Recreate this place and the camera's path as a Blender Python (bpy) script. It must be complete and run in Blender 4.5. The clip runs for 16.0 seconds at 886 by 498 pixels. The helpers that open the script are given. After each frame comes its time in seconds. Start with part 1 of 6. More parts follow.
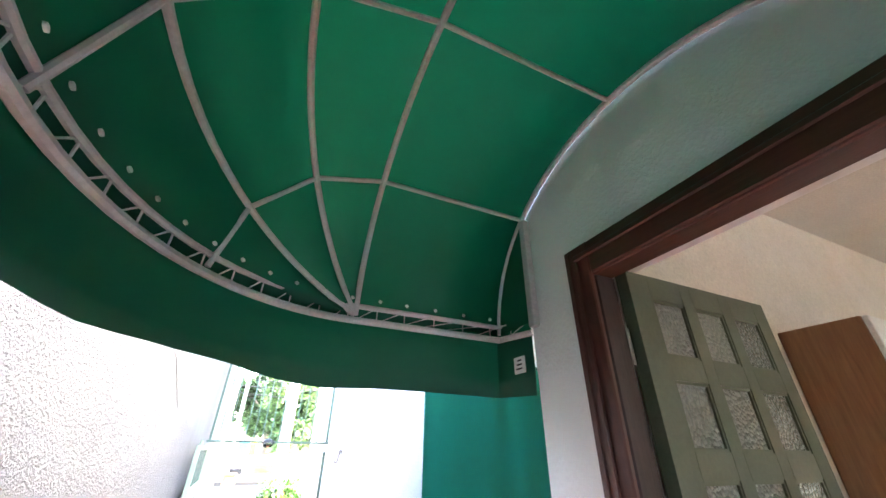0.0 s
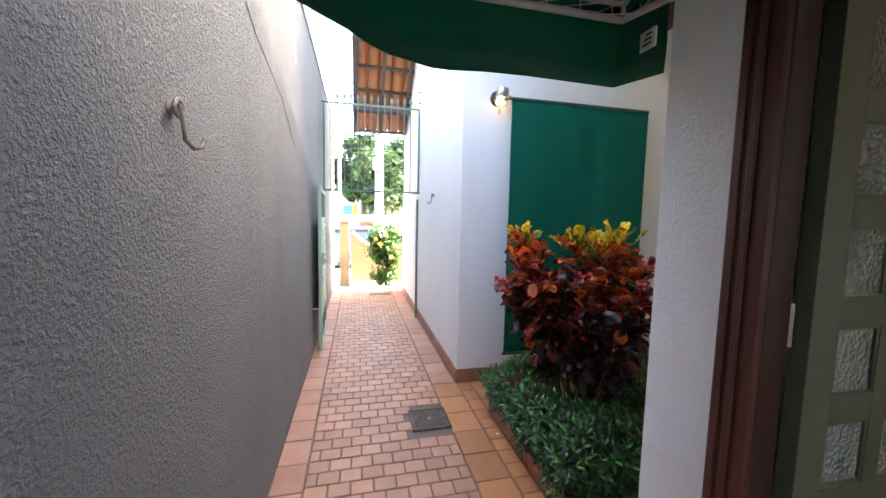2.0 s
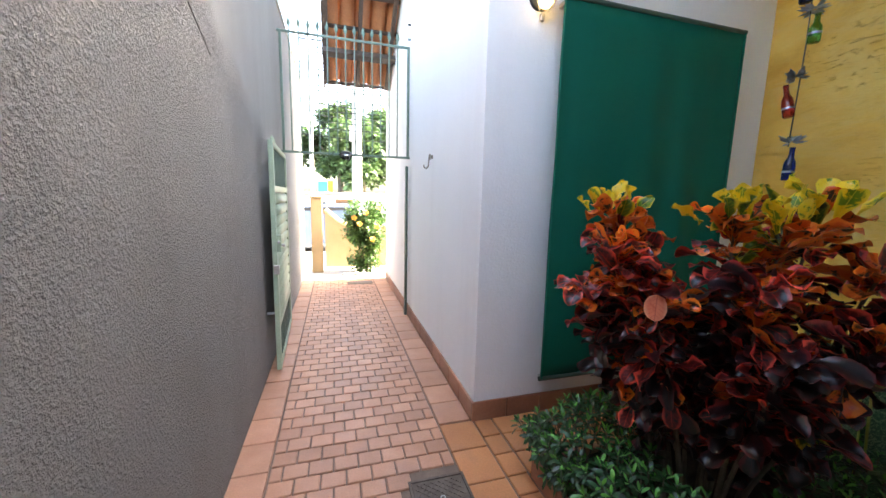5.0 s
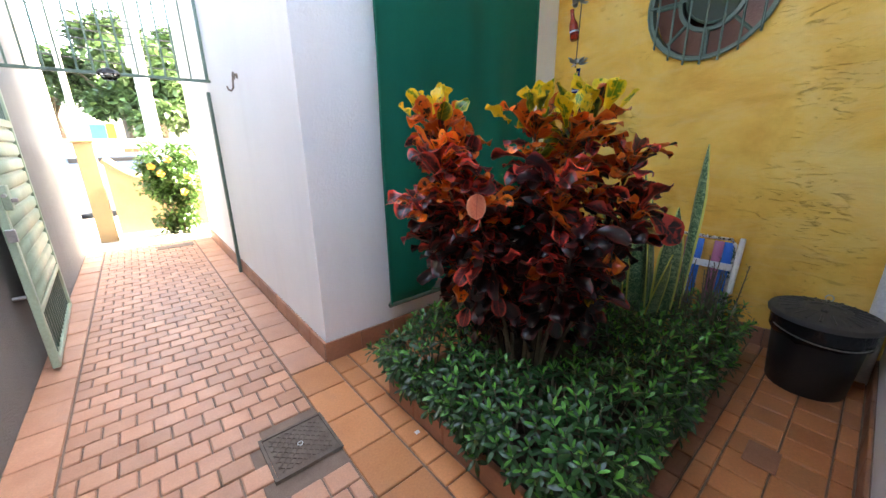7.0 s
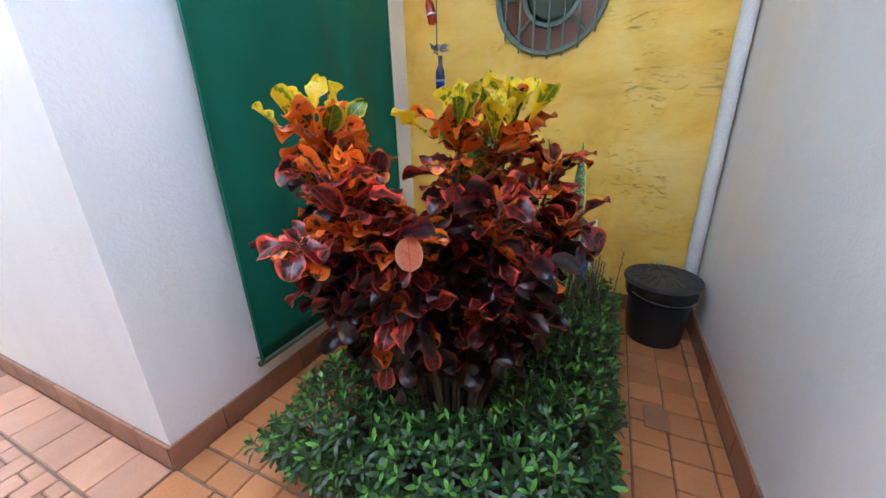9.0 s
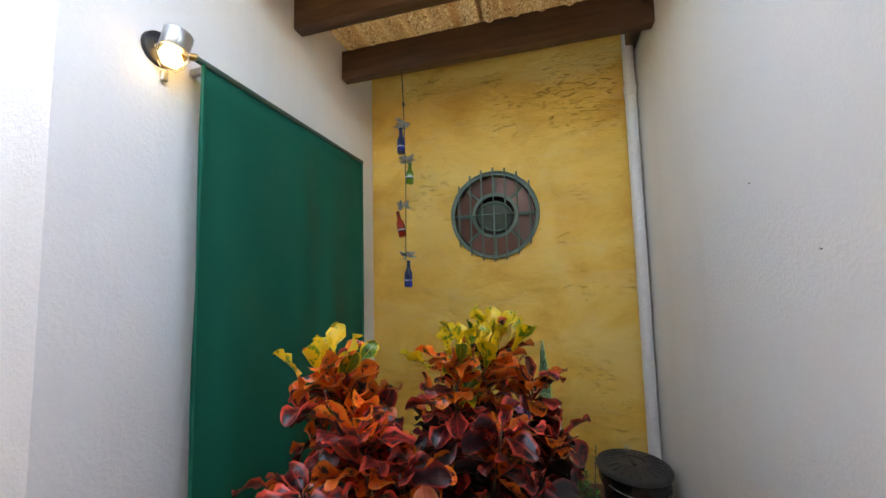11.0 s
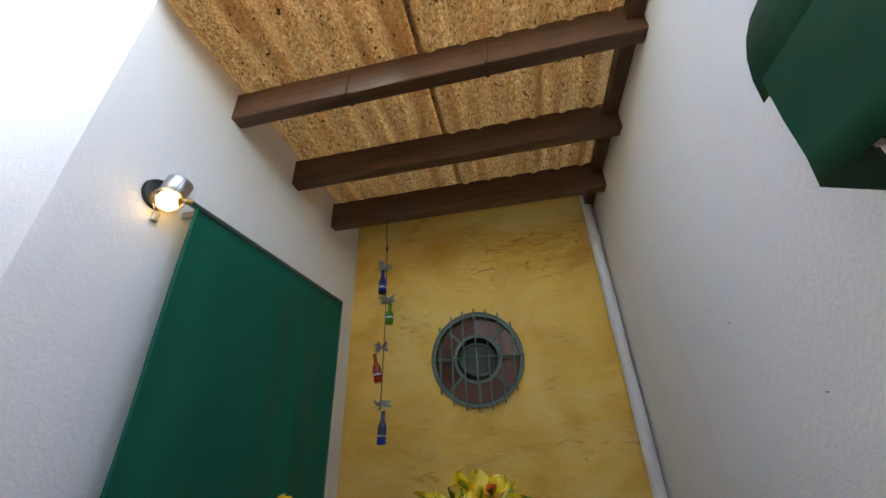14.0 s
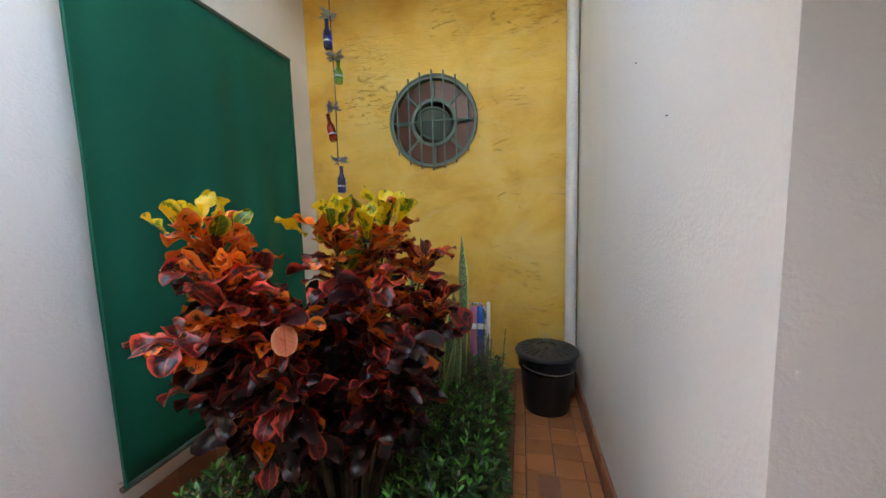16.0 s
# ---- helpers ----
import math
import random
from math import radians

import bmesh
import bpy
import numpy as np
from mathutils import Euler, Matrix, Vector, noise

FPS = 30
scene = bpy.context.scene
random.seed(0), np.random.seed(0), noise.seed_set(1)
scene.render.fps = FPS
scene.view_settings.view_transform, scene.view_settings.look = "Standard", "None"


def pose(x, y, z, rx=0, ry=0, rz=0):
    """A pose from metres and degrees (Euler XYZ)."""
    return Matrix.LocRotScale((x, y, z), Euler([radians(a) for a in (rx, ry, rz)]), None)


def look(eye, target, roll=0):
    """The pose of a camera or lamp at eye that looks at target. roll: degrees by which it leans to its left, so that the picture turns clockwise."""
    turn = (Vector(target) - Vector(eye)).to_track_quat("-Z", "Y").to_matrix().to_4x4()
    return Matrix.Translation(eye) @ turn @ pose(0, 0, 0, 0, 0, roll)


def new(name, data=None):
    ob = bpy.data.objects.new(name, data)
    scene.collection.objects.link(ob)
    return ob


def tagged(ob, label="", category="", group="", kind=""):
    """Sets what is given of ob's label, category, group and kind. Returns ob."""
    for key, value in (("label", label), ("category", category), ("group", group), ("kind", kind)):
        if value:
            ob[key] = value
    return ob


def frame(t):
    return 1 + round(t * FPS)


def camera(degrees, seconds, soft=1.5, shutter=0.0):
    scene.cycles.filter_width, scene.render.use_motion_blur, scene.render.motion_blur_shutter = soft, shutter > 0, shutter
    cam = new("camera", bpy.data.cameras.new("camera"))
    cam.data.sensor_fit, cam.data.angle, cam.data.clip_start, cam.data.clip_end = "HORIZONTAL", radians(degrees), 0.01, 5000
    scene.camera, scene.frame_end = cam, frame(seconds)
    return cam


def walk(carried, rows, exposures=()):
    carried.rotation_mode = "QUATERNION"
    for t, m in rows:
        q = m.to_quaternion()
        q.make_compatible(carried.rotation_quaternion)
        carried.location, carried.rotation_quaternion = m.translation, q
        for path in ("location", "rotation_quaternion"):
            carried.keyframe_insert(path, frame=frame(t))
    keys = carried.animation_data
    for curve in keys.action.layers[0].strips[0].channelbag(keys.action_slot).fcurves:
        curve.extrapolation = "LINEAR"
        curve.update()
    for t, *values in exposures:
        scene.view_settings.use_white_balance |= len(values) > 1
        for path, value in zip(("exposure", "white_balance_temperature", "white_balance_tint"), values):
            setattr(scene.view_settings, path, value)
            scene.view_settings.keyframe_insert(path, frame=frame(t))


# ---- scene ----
cam = camera(101.5, 16.0)
PATH = [
    (0, (0.658, 0.234, 1.796), (1.36, 1.836, 2.765), 0.9),
    (0.5, (0.612, 0.237, 1.715), (1.332, 1.959, 2.433), 0.8),
    (1, (0.584, 0.241, 1.626), (1.272, 2.068, 2.06), 0.8),
    (1.5, (0.577, 0.26, 1.554), (1.192, 2.16, 1.66), 0.8),
    (2, (0.572, 0.335, 1.51), (1.033, 2.273, 1.332), 1.2),
    (2.5, (0.585, 0.534, 1.487), (0.98, 2.475, 1.212), 1.3),
    (3, (0.585, 0.72, 1.452), (0.978, 2.658, 1.157), 1.3),
    (3.2, (0.612, 0.83, 1.433), (1.007, 2.767, 1.134), 1.2),
    (5.3, (0.636, 1.441, 1.407), (1.28, 3.313, 1.122), 0.9),
    (5.5, (0.654, 1.45, 1.398), (1.358, 3.298, 1.102), 0.5),
    (6, (0.691, 1.457, 1.351), (1.561, 3.221, 0.991), 0.1),
    (6.5, (0.716, 1.447, 1.32), (1.773, 3.085, 0.869), -0.2),
    (7, (0.759, 1.453, 1.288), (1.986, 2.927, 0.719), -0.8),
    (7.5, (0.811, 1.507, 1.269), (2.182, 2.783, 0.567), -1.2),
    (8, (0.891, 1.616, 1.267), (2.401, 2.701, 0.53), -1.6),
    (8.2, (0.912, 1.673, 1.286), (2.474, 2.657, 0.518), -1.6),
    (10.3, (0.818, 2.006, 1.533), (2.712, 2.564, 1.217), -1.7),
    (10.5, (0.797, 1.999, 1.559), (2.709, 2.554, 1.372), -1.7),
    (11, (0.742, 1.988, 1.616), (2.665, 2.513, 1.775), -1.4),
    (11.5, (0.706, 1.969, 1.686), (2.574, 2.446, 2.215), -1.1),
    (12, (0.676, 1.955, 1.703), (2.45, 2.372, 2.528), -1.5),
    (12.5, (0.659, 1.952, 1.709), (2.338, 2.32, 2.731), -1.9),
    (13, (0.689, 1.965, 1.693), (2.325, 2.307, 2.791), -2.0),
    (13.5, (0.749, 1.982, 1.666), (2.394, 2.318, 2.752), -1.9),
    (14, (0.794, 1.992, 1.61), (2.541, 2.352, 2.515), -2.1),
    (14.5, (0.822, 1.988, 1.555), (2.697, 2.383, 2.127), -2.1),
    (15, (0.816, 1.953, 1.522), (2.763, 2.372, 1.706), -1.6),
    (15.5, (0.815, 1.821, 1.438), (2.762, 2.275, 1.402), -1.5),
    (16, (0.773, 1.662, 1.418), (2.715, 2.088, 1.203), -1.6),
]
walk(cam, [(t, look(eye, target, roll)) for t, eye, target, roll in PATH],
     exposures=[(0, 5.8, 6700, 10), (0.6, 4.95, 6700, 10), (1.5, 4.36, 6800, 10), (2.5, 4.28, 7000, 10), (5.5, 4.2, 7300, 10), (7, 4.65, 7500, 10), (8.2, 5.0, 7300, 10), (10.3, 4.9, 7700, 10), (11, 4.36, 8300, 10), (12.5, 3.68, 8000, 10), (14, 3.78, 8000, 10), (16, 4.55, 8500, 10)])

# ---- light ----
SUN_UP, SUN_TURN = 40, 93.4
world = bpy.data.worlds.new("sky")
scene.world = world
world.use_nodes = True
wn = world.node_tree.nodes
sky = wn.new("ShaderNodeTexSky")
sky.sky_type = "NISHITA"
sky.sun_disc = False
sky.sun_elevation = radians(SUN_UP)
sky.sun_rotation = radians(SUN_TURN)
sky.air_density, sky.dust_density, sky.ozone_density = 1.0, 4.5, 1.0
world.node_tree.links.new(sky.outputs[0], wn["Background"].inputs[0])
wn["Background"].inputs[1].default_value = 0.15
SUN_WAY = Vector((math.sin(radians(SUN_TURN)) * math.cos(radians(SUN_UP)), math.cos(radians(SUN_TURN)) * math.cos(radians(SUN_UP)), math.sin(radians(SUN_UP))))
sun = new("sun", bpy.data.lights.new("sun", "SUN"))
sun.data.energy, sun.data.angle, sun.data.color = 3.0, radians(0.5), (1.0, 0.95, 0.86)
sun.matrix_world = look(SUN_WAY * 40, (0, 0, 0))
# Fill lamp added to brighten the kitchen from an unseen opening.
room_light = new("room_fill_light", bpy.data.lights.new("room_fill_light", "AREA"))
room_light.data.shape, room_light.data.size, room_light.data.size_y, room_light.data.energy, room_light.data.color = "RECTANGLE", 2.2, 1.3, 0.035, (0.95, 0.97, 1.0)
room_light.matrix_world = look((3.4, -3.25, 1.75), (3.2, 0.0, 1.6))


# ---- materials ----
def nodes_of(name):
    m = bpy.data.materials.new(name)
    m.use_nodes = True
    t = m.node_tree
    return m, t, t.nodes["Principled BSDF"]


def link(t, a, b):
    t.links.new(a, b)


def ramp_of(t, fac, stops):
    r = t.nodes.new("ShaderNodeValToRGB")
    e = r.color_ramp.elements
    while len(e) < len(stops):
        e.new(0.5)
    for k, (p, c) in zip(e, stops):
        k.position, k.color = p, (*c, 1)
    link(t, fac, r.inputs[0])
    return r.outputs[0]


def noise_of(t, scale, detail=4, rough=0.55, stretch=(1, 1, 1), source="pos", distort=0.0):
    if source == "pos":
        s = t.nodes.new("ShaderNodeNewGeometry").outputs["Position"]
    else:
        s = t.nodes.new("ShaderNodeTexCoord").outputs["Object"]
    mp = t.nodes.new("ShaderNodeMapping")
    mp.inputs["Scale"].default_value = stretch
    link(t, s, mp.inputs[0])
    n = t.nodes.new("ShaderNodeTexNoise")
    n.inputs["Scale"].default_value, n.inputs["Detail"].default_value, n.inputs["Roughness"].default_value = scale, detail, rough
    n.inputs["Distortion"].default_value = distort
    link(t, mp.outputs[0], n.inputs["Vector"])
    return n.outputs[0]


def mix_of(t, fac, a, b, mode="MIX"):
    n = t.nodes.new("ShaderNodeMix")
    n.data_type, n.blend_type = "RGBA", mode
    for sock, v in ((n.inputs[0], fac), (n.inputs[6], a), (n.inputs[7], b)):
        if isinstance(v, (int, float)):
            sock.default_value = v
        elif isinstance(v, tuple):
            sock.default_value = (*v, 1)
        else:
            link(t, v, sock)
    return n.outputs[2]


def bump_of(t, p, height, strength, dist=0.01, before=None):
    b = t.nodes.new("ShaderNodeBump")
    b.inputs["Strength"].default_value, b.inputs["Distance"].default_value = strength, dist
    link(t, height, b.inputs["Height"])
    if before:
        link(t, before, b.inputs["Normal"])
    link(t, b.outputs[0], p.inputs["Normal"])
    return b.outputs[0]


def surface(name, a, b, rough=0.6, metal=0.0, scale=6.0, grain=90.0, bump=0.2, dist=0.004, vary=0.0, stain=None, stain_scale=1.3,
            stretch=(1, 1, 1), spec=0.5, sheer=0.0, thin=(0, 0, 0), island=False):
    """A surface that goes from colour a to b in soft patches, with a fine grain, relief, stains and a shift from piece to piece."""
    m, t, p = nodes_of(name)
    col = ramp_of(t, noise_of(t, scale, 5, 0.6, stretch), [(0.3, a), (0.7, b)])
    if stain:
        col = mix_of(t, ramp_of(t, noise_of(t, stain_scale, 6, 0.65, stretch), [(0.52, (0, 0, 0)), (0.72, (0.75, 0.75, 0.75))]), col, stain)
    fine = noise_of(t, grain, 3, 0.6, stretch)
    col = mix_of(t, 1.0, col, ramp_of(t, fine, [(0.25, (0.86, 0.86, 0.86)), (0.75, (1.08, 1.08, 1.08))]), "MULTIPLY")
    if vary:
        if island:
            r = t.nodes.new("ShaderNodeNewGeometry").outputs["Random Per Island"]
        else:
            r = t.nodes.new("ShaderNodeObjectInfo").outputs["Random"]
        col = mix_of(t, 1.0, col, ramp_of(t, r, [(0.0, (1 - vary,) * 3), (1.0, (1 + vary * 0.7,) * 3)]), "MULTIPLY")
    link(t, col, p.inputs["Base Color"])
    link(t, ramp_of(t, noise_of(t, scale * 2.3, 3), [(0.3, (rough * 0.85,) * 3), (0.7, (min(1, rough * 1.12),) * 3)]), p.inputs["Roughness"])
    p.inputs["Metallic"].default_value = metal
    p.inputs["Specular IOR Level"].default_value = spec
    if bump:
        bump_of(t, p, fine, bump, dist)
    if sheer:
        tr = t.nodes.new("ShaderNodeBsdfTranslucent")
        tr.inputs[0].default_value = (*thin, 1)
        mx = t.nodes.new("ShaderNodeMixShader")
        mx.inputs[0].default_value = sheer
        link(t, p.outputs[0], mx.inputs[1])
        link(t, tr.outputs[0], mx.inputs[2])
        link(t, mx.outputs[0], t.nodes["Material Output"].inputs[0])
    return m


def stucco(name, a, b, coarse, fine_scale, strength, dist, stain, tone=0.05, low=0.40, smooth=False):
    """Thrown plaster: grains of two sizes over broad, faint stains; on request smoothed over above and beyond an old crack."""
    m, t, p = nodes_of(name)
    col = ramp_of(t, noise_of(t, 0.9, 6, 0.65), [(0.3, a), (0.7, b)])
    drip = noise_of(t, 2.2, 5, 0.6, (1, 1, 0.12))
    col = mix_of(t, ramp_of(t, drip, [(0.5, (0, 0, 0)), (0.8, (0.5, 0.5, 0.5))]), col, stain)
    g1, g2 = noise_of(t, coarse, 3, 0.6), noise_of(t, fine_scale, 3, 0.6)
    col = mix_of(t, 1.0, col, ramp_of(t, g1, [(0.3, (1 - tone,) * 3), (0.7, (1 + tone * 0.5,) * 3)]), "MULTIPLY")
    link(t, col, p.inputs["Base Color"])
    p.inputs["Roughness"].default_value = 0.9
    p.inputs["Specular IOR Level"].default_value = 0.25
    lump = ramp_of(t, g1, [(low, (0, 0, 0)), (low + 0.36, (1, 1, 1))])
    if smooth:
        sep = t.nodes.new("ShaderNodeSeparateXYZ")
        link(t, t.nodes.new("ShaderNodeNewGeometry").outputs["Position"], sep.inputs[0])
        rise = t.nodes.new("ShaderNodeMath")
        rise.operation = "MULTIPLY_ADD"
        rise.inputs[1].default_value = 0.30
        link(t, sep.outputs[1], rise.inputs[0])
        link(t, sep.outputs[2], rise.inputs[2])
        rag = t.nodes.new("ShaderNodeMath")
        rag.operation = "MULTIPLY_ADD"
        rag.inputs[1].default_value = 0.35
        link(t, noise_of(t, 2.5, 4, 0.6), rag.inputs[0])
        link(t, rise.outputs[0], rag.inputs[2])
        over = t.nodes.new("ShaderNodeMapRange")
        over.inputs[1].default_value, over.inputs[2].default_value = 3.30, 3.52
        over.inputs[3].default_value, over.inputs[4].default_value = 1.0, 0.06
        link(t, rag.outputs[0], over.inputs[0])
        lump = mix_of(t, 1.0, lump, over.outputs[0], "MULTIPLY")
    nb = bump_of(t, p, lump, strength, dist)
    bump_of(t, p, g2, strength * 0.6, dist * 0.5, nb)
    return m


def ochre_wall():
    """Trowelled ochre render with smears and short raised strokes."""
    m, t, p = nodes_of("ochre_render")
    col = ramp_of(t, noise_of(t, 1.6, 7, 0.62, (1, 1, 1.4), distort=0.6), [(0.28, (0.66, 0.33, 0.035)), (0.5, (0.84, 0.52, 0.09)), (0.72, (0.90, 0.65, 0.20))])
    smear = noise_of(t, 3.2, 5, 0.6, (1, 0.7, 2.4), distort=1.2)
    col = mix_of(t, ramp_of(t, smear, [(0.5, (0, 0, 0)), (0.75, (0.6, 0.6, 0.6))]), col, (0.80, 0.56, 0.20))
    stroke = ramp_of(t, noise_of(t, 7.0, 6, 0.7, (1, 1.0, 4.0), distort=1.5), [(0.56, (0, 0, 0)), (0.66, (1, 1, 1))])
    zone = ramp_of(t, noise_of(t, 2.1, 3, 0.5), [(0.49, (0, 0, 0)), (0.65, (1, 1, 1))])
    scar = mix_of(t, 1.0, stroke, zone, "MULTIPLY")
    col = mix_of(t, mix_of(t, 1.0, scar, (0.42, 0.42, 0.42), "MULTIPLY"), col, (0.42, 0.22, 0.045))
    link(t, col, p.inputs["Base Color"])
    p.inputs["Roughness"].default_value = 0.62
    n1 = bump_of(t, p, noise_of(t, 9, 6, 0.65, (1, 0.7, 1.8), distort=0.8), 0.6, 0.014)
    bump_of(t, p, scar, 1.0, -0.008, n1)
    return m


def fibre_sheet():
    """Weathered fibre-cement: matted pale fibres, rust-brown runs down the sheet and black specks of mould."""
    m, t, p = nodes_of("fibre_cement")
    mat = noise_of(t, 62, 7, 0.82, (0.75, 1, 1), distort=0.9)
    col = ramp_of(t, mat, [(0.37, (0.12, 0.060, 0.022)), (0.46, (0.38, 0.25, 0.12)), (0.54, (0.68, 0.53, 0.32)), (0.64, (0.92, 0.84, 0.66))])
    col = mix_of(t, ramp_of(t, noise_of(t, 7.5, 5, 0.65, (0.10, 1.6, 0.2)), [(0.50, (0, 0, 0)), (0.68, (0.72,) * 3)]), col, (0.34, 0.17, 0.06))
    col = mix_of(t, ramp_of(t, noise_of(t, 1.7, 4, 0.6), [(0.45, (0, 0, 0)), (0.7, (0.45,) * 3)]), col, (0.52, 0.35, 0.17))
    col = mix_of(t, ramp_of(t, noise_of(t, 34, 2, 0.5), [(0.67, (0, 0, 0)), (0.70, (1, 1, 1))]), col, (0.045, 0.025, 0.012))
    link(t, col, p.inputs["Base Color"])
    p.inputs["Roughness"].default_value = 0.75
    bump_of(t, p, mat, 0.9, 0.010)
    # Translucency added to an opaque sheet, so it glows and brightens the recess.
    tr = t.nodes.new("ShaderNodeBsdfTranslucent")
    link(t, col, tr.inputs[0])
    mx = t.nodes.new("ShaderNodeMixShader")
    mx.inputs[0].default_value = 0.58
    link(t, p.outputs[0], mx.inputs[1])
    link(t, tr.outputs[0], mx.inputs[2])
    link(t, mx.outputs[0], t.nodes["Material Output"].inputs[0])
    return m


def wood(name, dark, light, axis="z", rough=0.45, scale=5.0):
    m, t, p = nodes_of(name)
    st = {"x": (0.08, 1, 1), "y": (1, 0.08, 1), "z": (1, 1, 0.08)}[axis]
    grain = noise_of(t, scale * 5, 6, 0.65, st, distort=0.4)
    col = ramp_of(t, grain, [(0.28, dark), (0.72, light)])
    col = mix_of(t, ramp_of(t, noise_of(t, 1.7, 4), [(0.45, (0, 0, 0)), (0.75, (0.25,) * 3)]), col, dark)
    link(t, col, p.inputs["Base Color"])
    link(t, ramp_of(t, noise_of(t, 7, 3), [(0.3, (rough * 0.8,) * 3), (0.7, (min(1, rough * 1.25),) * 3)]), p.inputs["Roughness"])
    bump_of(t, p, grain, 0.25, 0.003)
    return m


def leaf_skin(name, blade, patch, edge, vein, amount, rough=0.32, thin=0.25, drift=0.3):
    """A leaf: blade colour with patches, a coloured margin and veins, by the leaf's own length and width."""
    m, t, p = nodes_of(name)
    uv = t.nodes.new("ShaderNodeUVMap").outputs[0]
    sep = t.nodes.new("ShaderNodeSeparateXYZ")
    link(t, uv, sep.inputs[0])
    off = t.nodes.new("ShaderNodeMath")
    off.operation = "SUBTRACT"
    off.inputs[1].default_value = 0.5
    link(t, sep.outputs[0], off.inputs[0])
    ab = t.nodes.new("ShaderNodeMath")
    ab.operation = "ABSOLUTE"
    link(t, off.outputs[0], ab.inputs[0])
    blot = noise_of(t, 27, 4, 0.6, distort=0.6)
    col = ramp_of(t, blot, [(0.44 - amount, patch), (0.47, blade)])
    wave = t.nodes.new("ShaderNodeMath")
    wave.operation = "MULTIPLY_ADD"
    wave.inputs[1].default_value = -0.5
    link(t, ab.outputs[0], wave.inputs[0])
    link(t, sep.outputs[1], wave.inputs[2])
    fr = t.nodes.new("ShaderNodeMath")
    fr.operation = "PINGPONG"
    fr.inputs[1].default_value = 0.075
    link(t, wave.outputs[0], fr.inputs[0])
    vn = ramp_of(t, fr.outputs[0], [(0.0, (0.40,) * 3), (0.020, (0, 0, 0))])
    col = mix_of(t, mix_of(t, 1.0, vn, ramp_of(t, blot, [(0.42, (0, 0, 0)), (0.56, (1, 1, 1))]), "MULTIPLY"), col, vein)
    col = mix_of(t, ramp_of(t, ab.outputs[0], [(0.0, (0.8,) * 3), (0.035, (0, 0, 0))]), col, vein)
    rag = t.nodes.new("ShaderNodeMath")
    rag.operation = "MULTIPLY_ADD"
    rag.inputs[1].default_value = 0.36
    link(t, noise_of(t, 24, 3, 0.55), rag.inputs[0])
    link(t, ab.outputs[0], rag.inputs[2])
    col = mix_of(t, ramp_of(t, rag.outputs[0], [(0.50, (0, 0, 0)), (0.60, (0.85,) * 3)]), col, edge)
    col = mix_of(t, ramp_of(t, ab.outputs[0], [(0.44, (0, 0, 0)), (0.49, (0.55,) * 3)]), col, edge)
    rnd = t.nodes.new("ShaderNodeObjectInfo").outputs["Random"]
    isl = t.nodes.new("ShaderNodeNewGeometry").outputs["Random Per Island"]
    for r in (rnd, isl):
        col = mix_of(t, 1.0, col, ramp_of(t, r, [(0.0, (1 - drift,) * 3), (1.0, (1 + drift * 0.8,) * 3)]), "MULTIPLY")
    link(t, col, p.inputs["Base Color"])
    p.inputs["Roughness"].default_value = rough
    bump_of(t, p, fr.outputs[0], 0.25, 0.004)
    tr = t.nodes.new("ShaderNodeBsdfTranslucent")
    link(t, col, tr.inputs[0])
    mx = t.nodes.new("ShaderNodeMixShader")
    mx.inputs[0].default_value = thin
    link(t, p.outputs[0], mx.inputs[1])
    link(t, tr.outputs[0], mx.inputs[2])
    link(t, mx.outputs[0], t.nodes["Material Output"].inputs[0])
    return m


def snake_skin():
    """Pale grey-green blade with dark jagged cross-bands and a thin yellow-green margin."""
    m, t, p = nodes_of("snake_plant_leaf")
    sep = t.nodes.new("ShaderNodeSeparateXYZ")
    link(t, t.nodes.new("ShaderNodeUVMap").outputs[0], sep.inputs[0])
    jag = t.nodes.new("ShaderNodeMath")
    jag.operation = "MULTIPLY_ADD"
    jag.inputs[1].default_value = 0.34
    link(t, noise_of(t, 55, 4, 0.7), jag.inputs[0])
    link(t, sep.outputs[1], jag.inputs[2])
    pp = t.nodes.new("ShaderNodeMath")
    pp.operation = "PINGPONG"
    pp.inputs[1].default_value = 0.036
    link(t, jag.outputs[0], pp.inputs[0])
    col = ramp_of(t, pp.outputs[0], [(0.018, (0.045, 0.11, 0.045)), (0.032, (0.32, 0.42, 0.22))])
    off = t.nodes.new("ShaderNodeMath")
    off.operation = "SUBTRACT"
    off.inputs[1].default_value = 0.5
    link(t, sep.outputs[0], off.inputs[0])
    ab = t.nodes.new("ShaderNodeMath")
    ab.operation = "ABSOLUTE"
    link(t, off.outputs[0], ab.inputs[0])
    col = mix_of(t, ramp_of(t, ab.outputs[0], [(0.37, (0, 0, 0)), (0.41, (1, 1, 1))]), col, (0.58, 0.55, 0.12))
    link(t, col, p.inputs["Base Color"])
    p.inputs["Roughness"].default_value = 0.38
    return m


def glass(name, tint, rough=0.02, ior=1.45):
    m, t, p = nodes_of(name)
    p.inputs["Base Color"].default_value = (*tint, 1)
    p.inputs["Roughness"].default_value, p.inputs["IOR"].default_value = rough, ior
    p.inputs["Transmission Weight"].default_value = 1.0
    return m


def glow(name, colour, strength):
    m, t, p = nodes_of(name)
    p.inputs["Emission Color"].default_value = (*colour, 1)
    p.inputs["Emission Strength"].default_value = strength
    return m


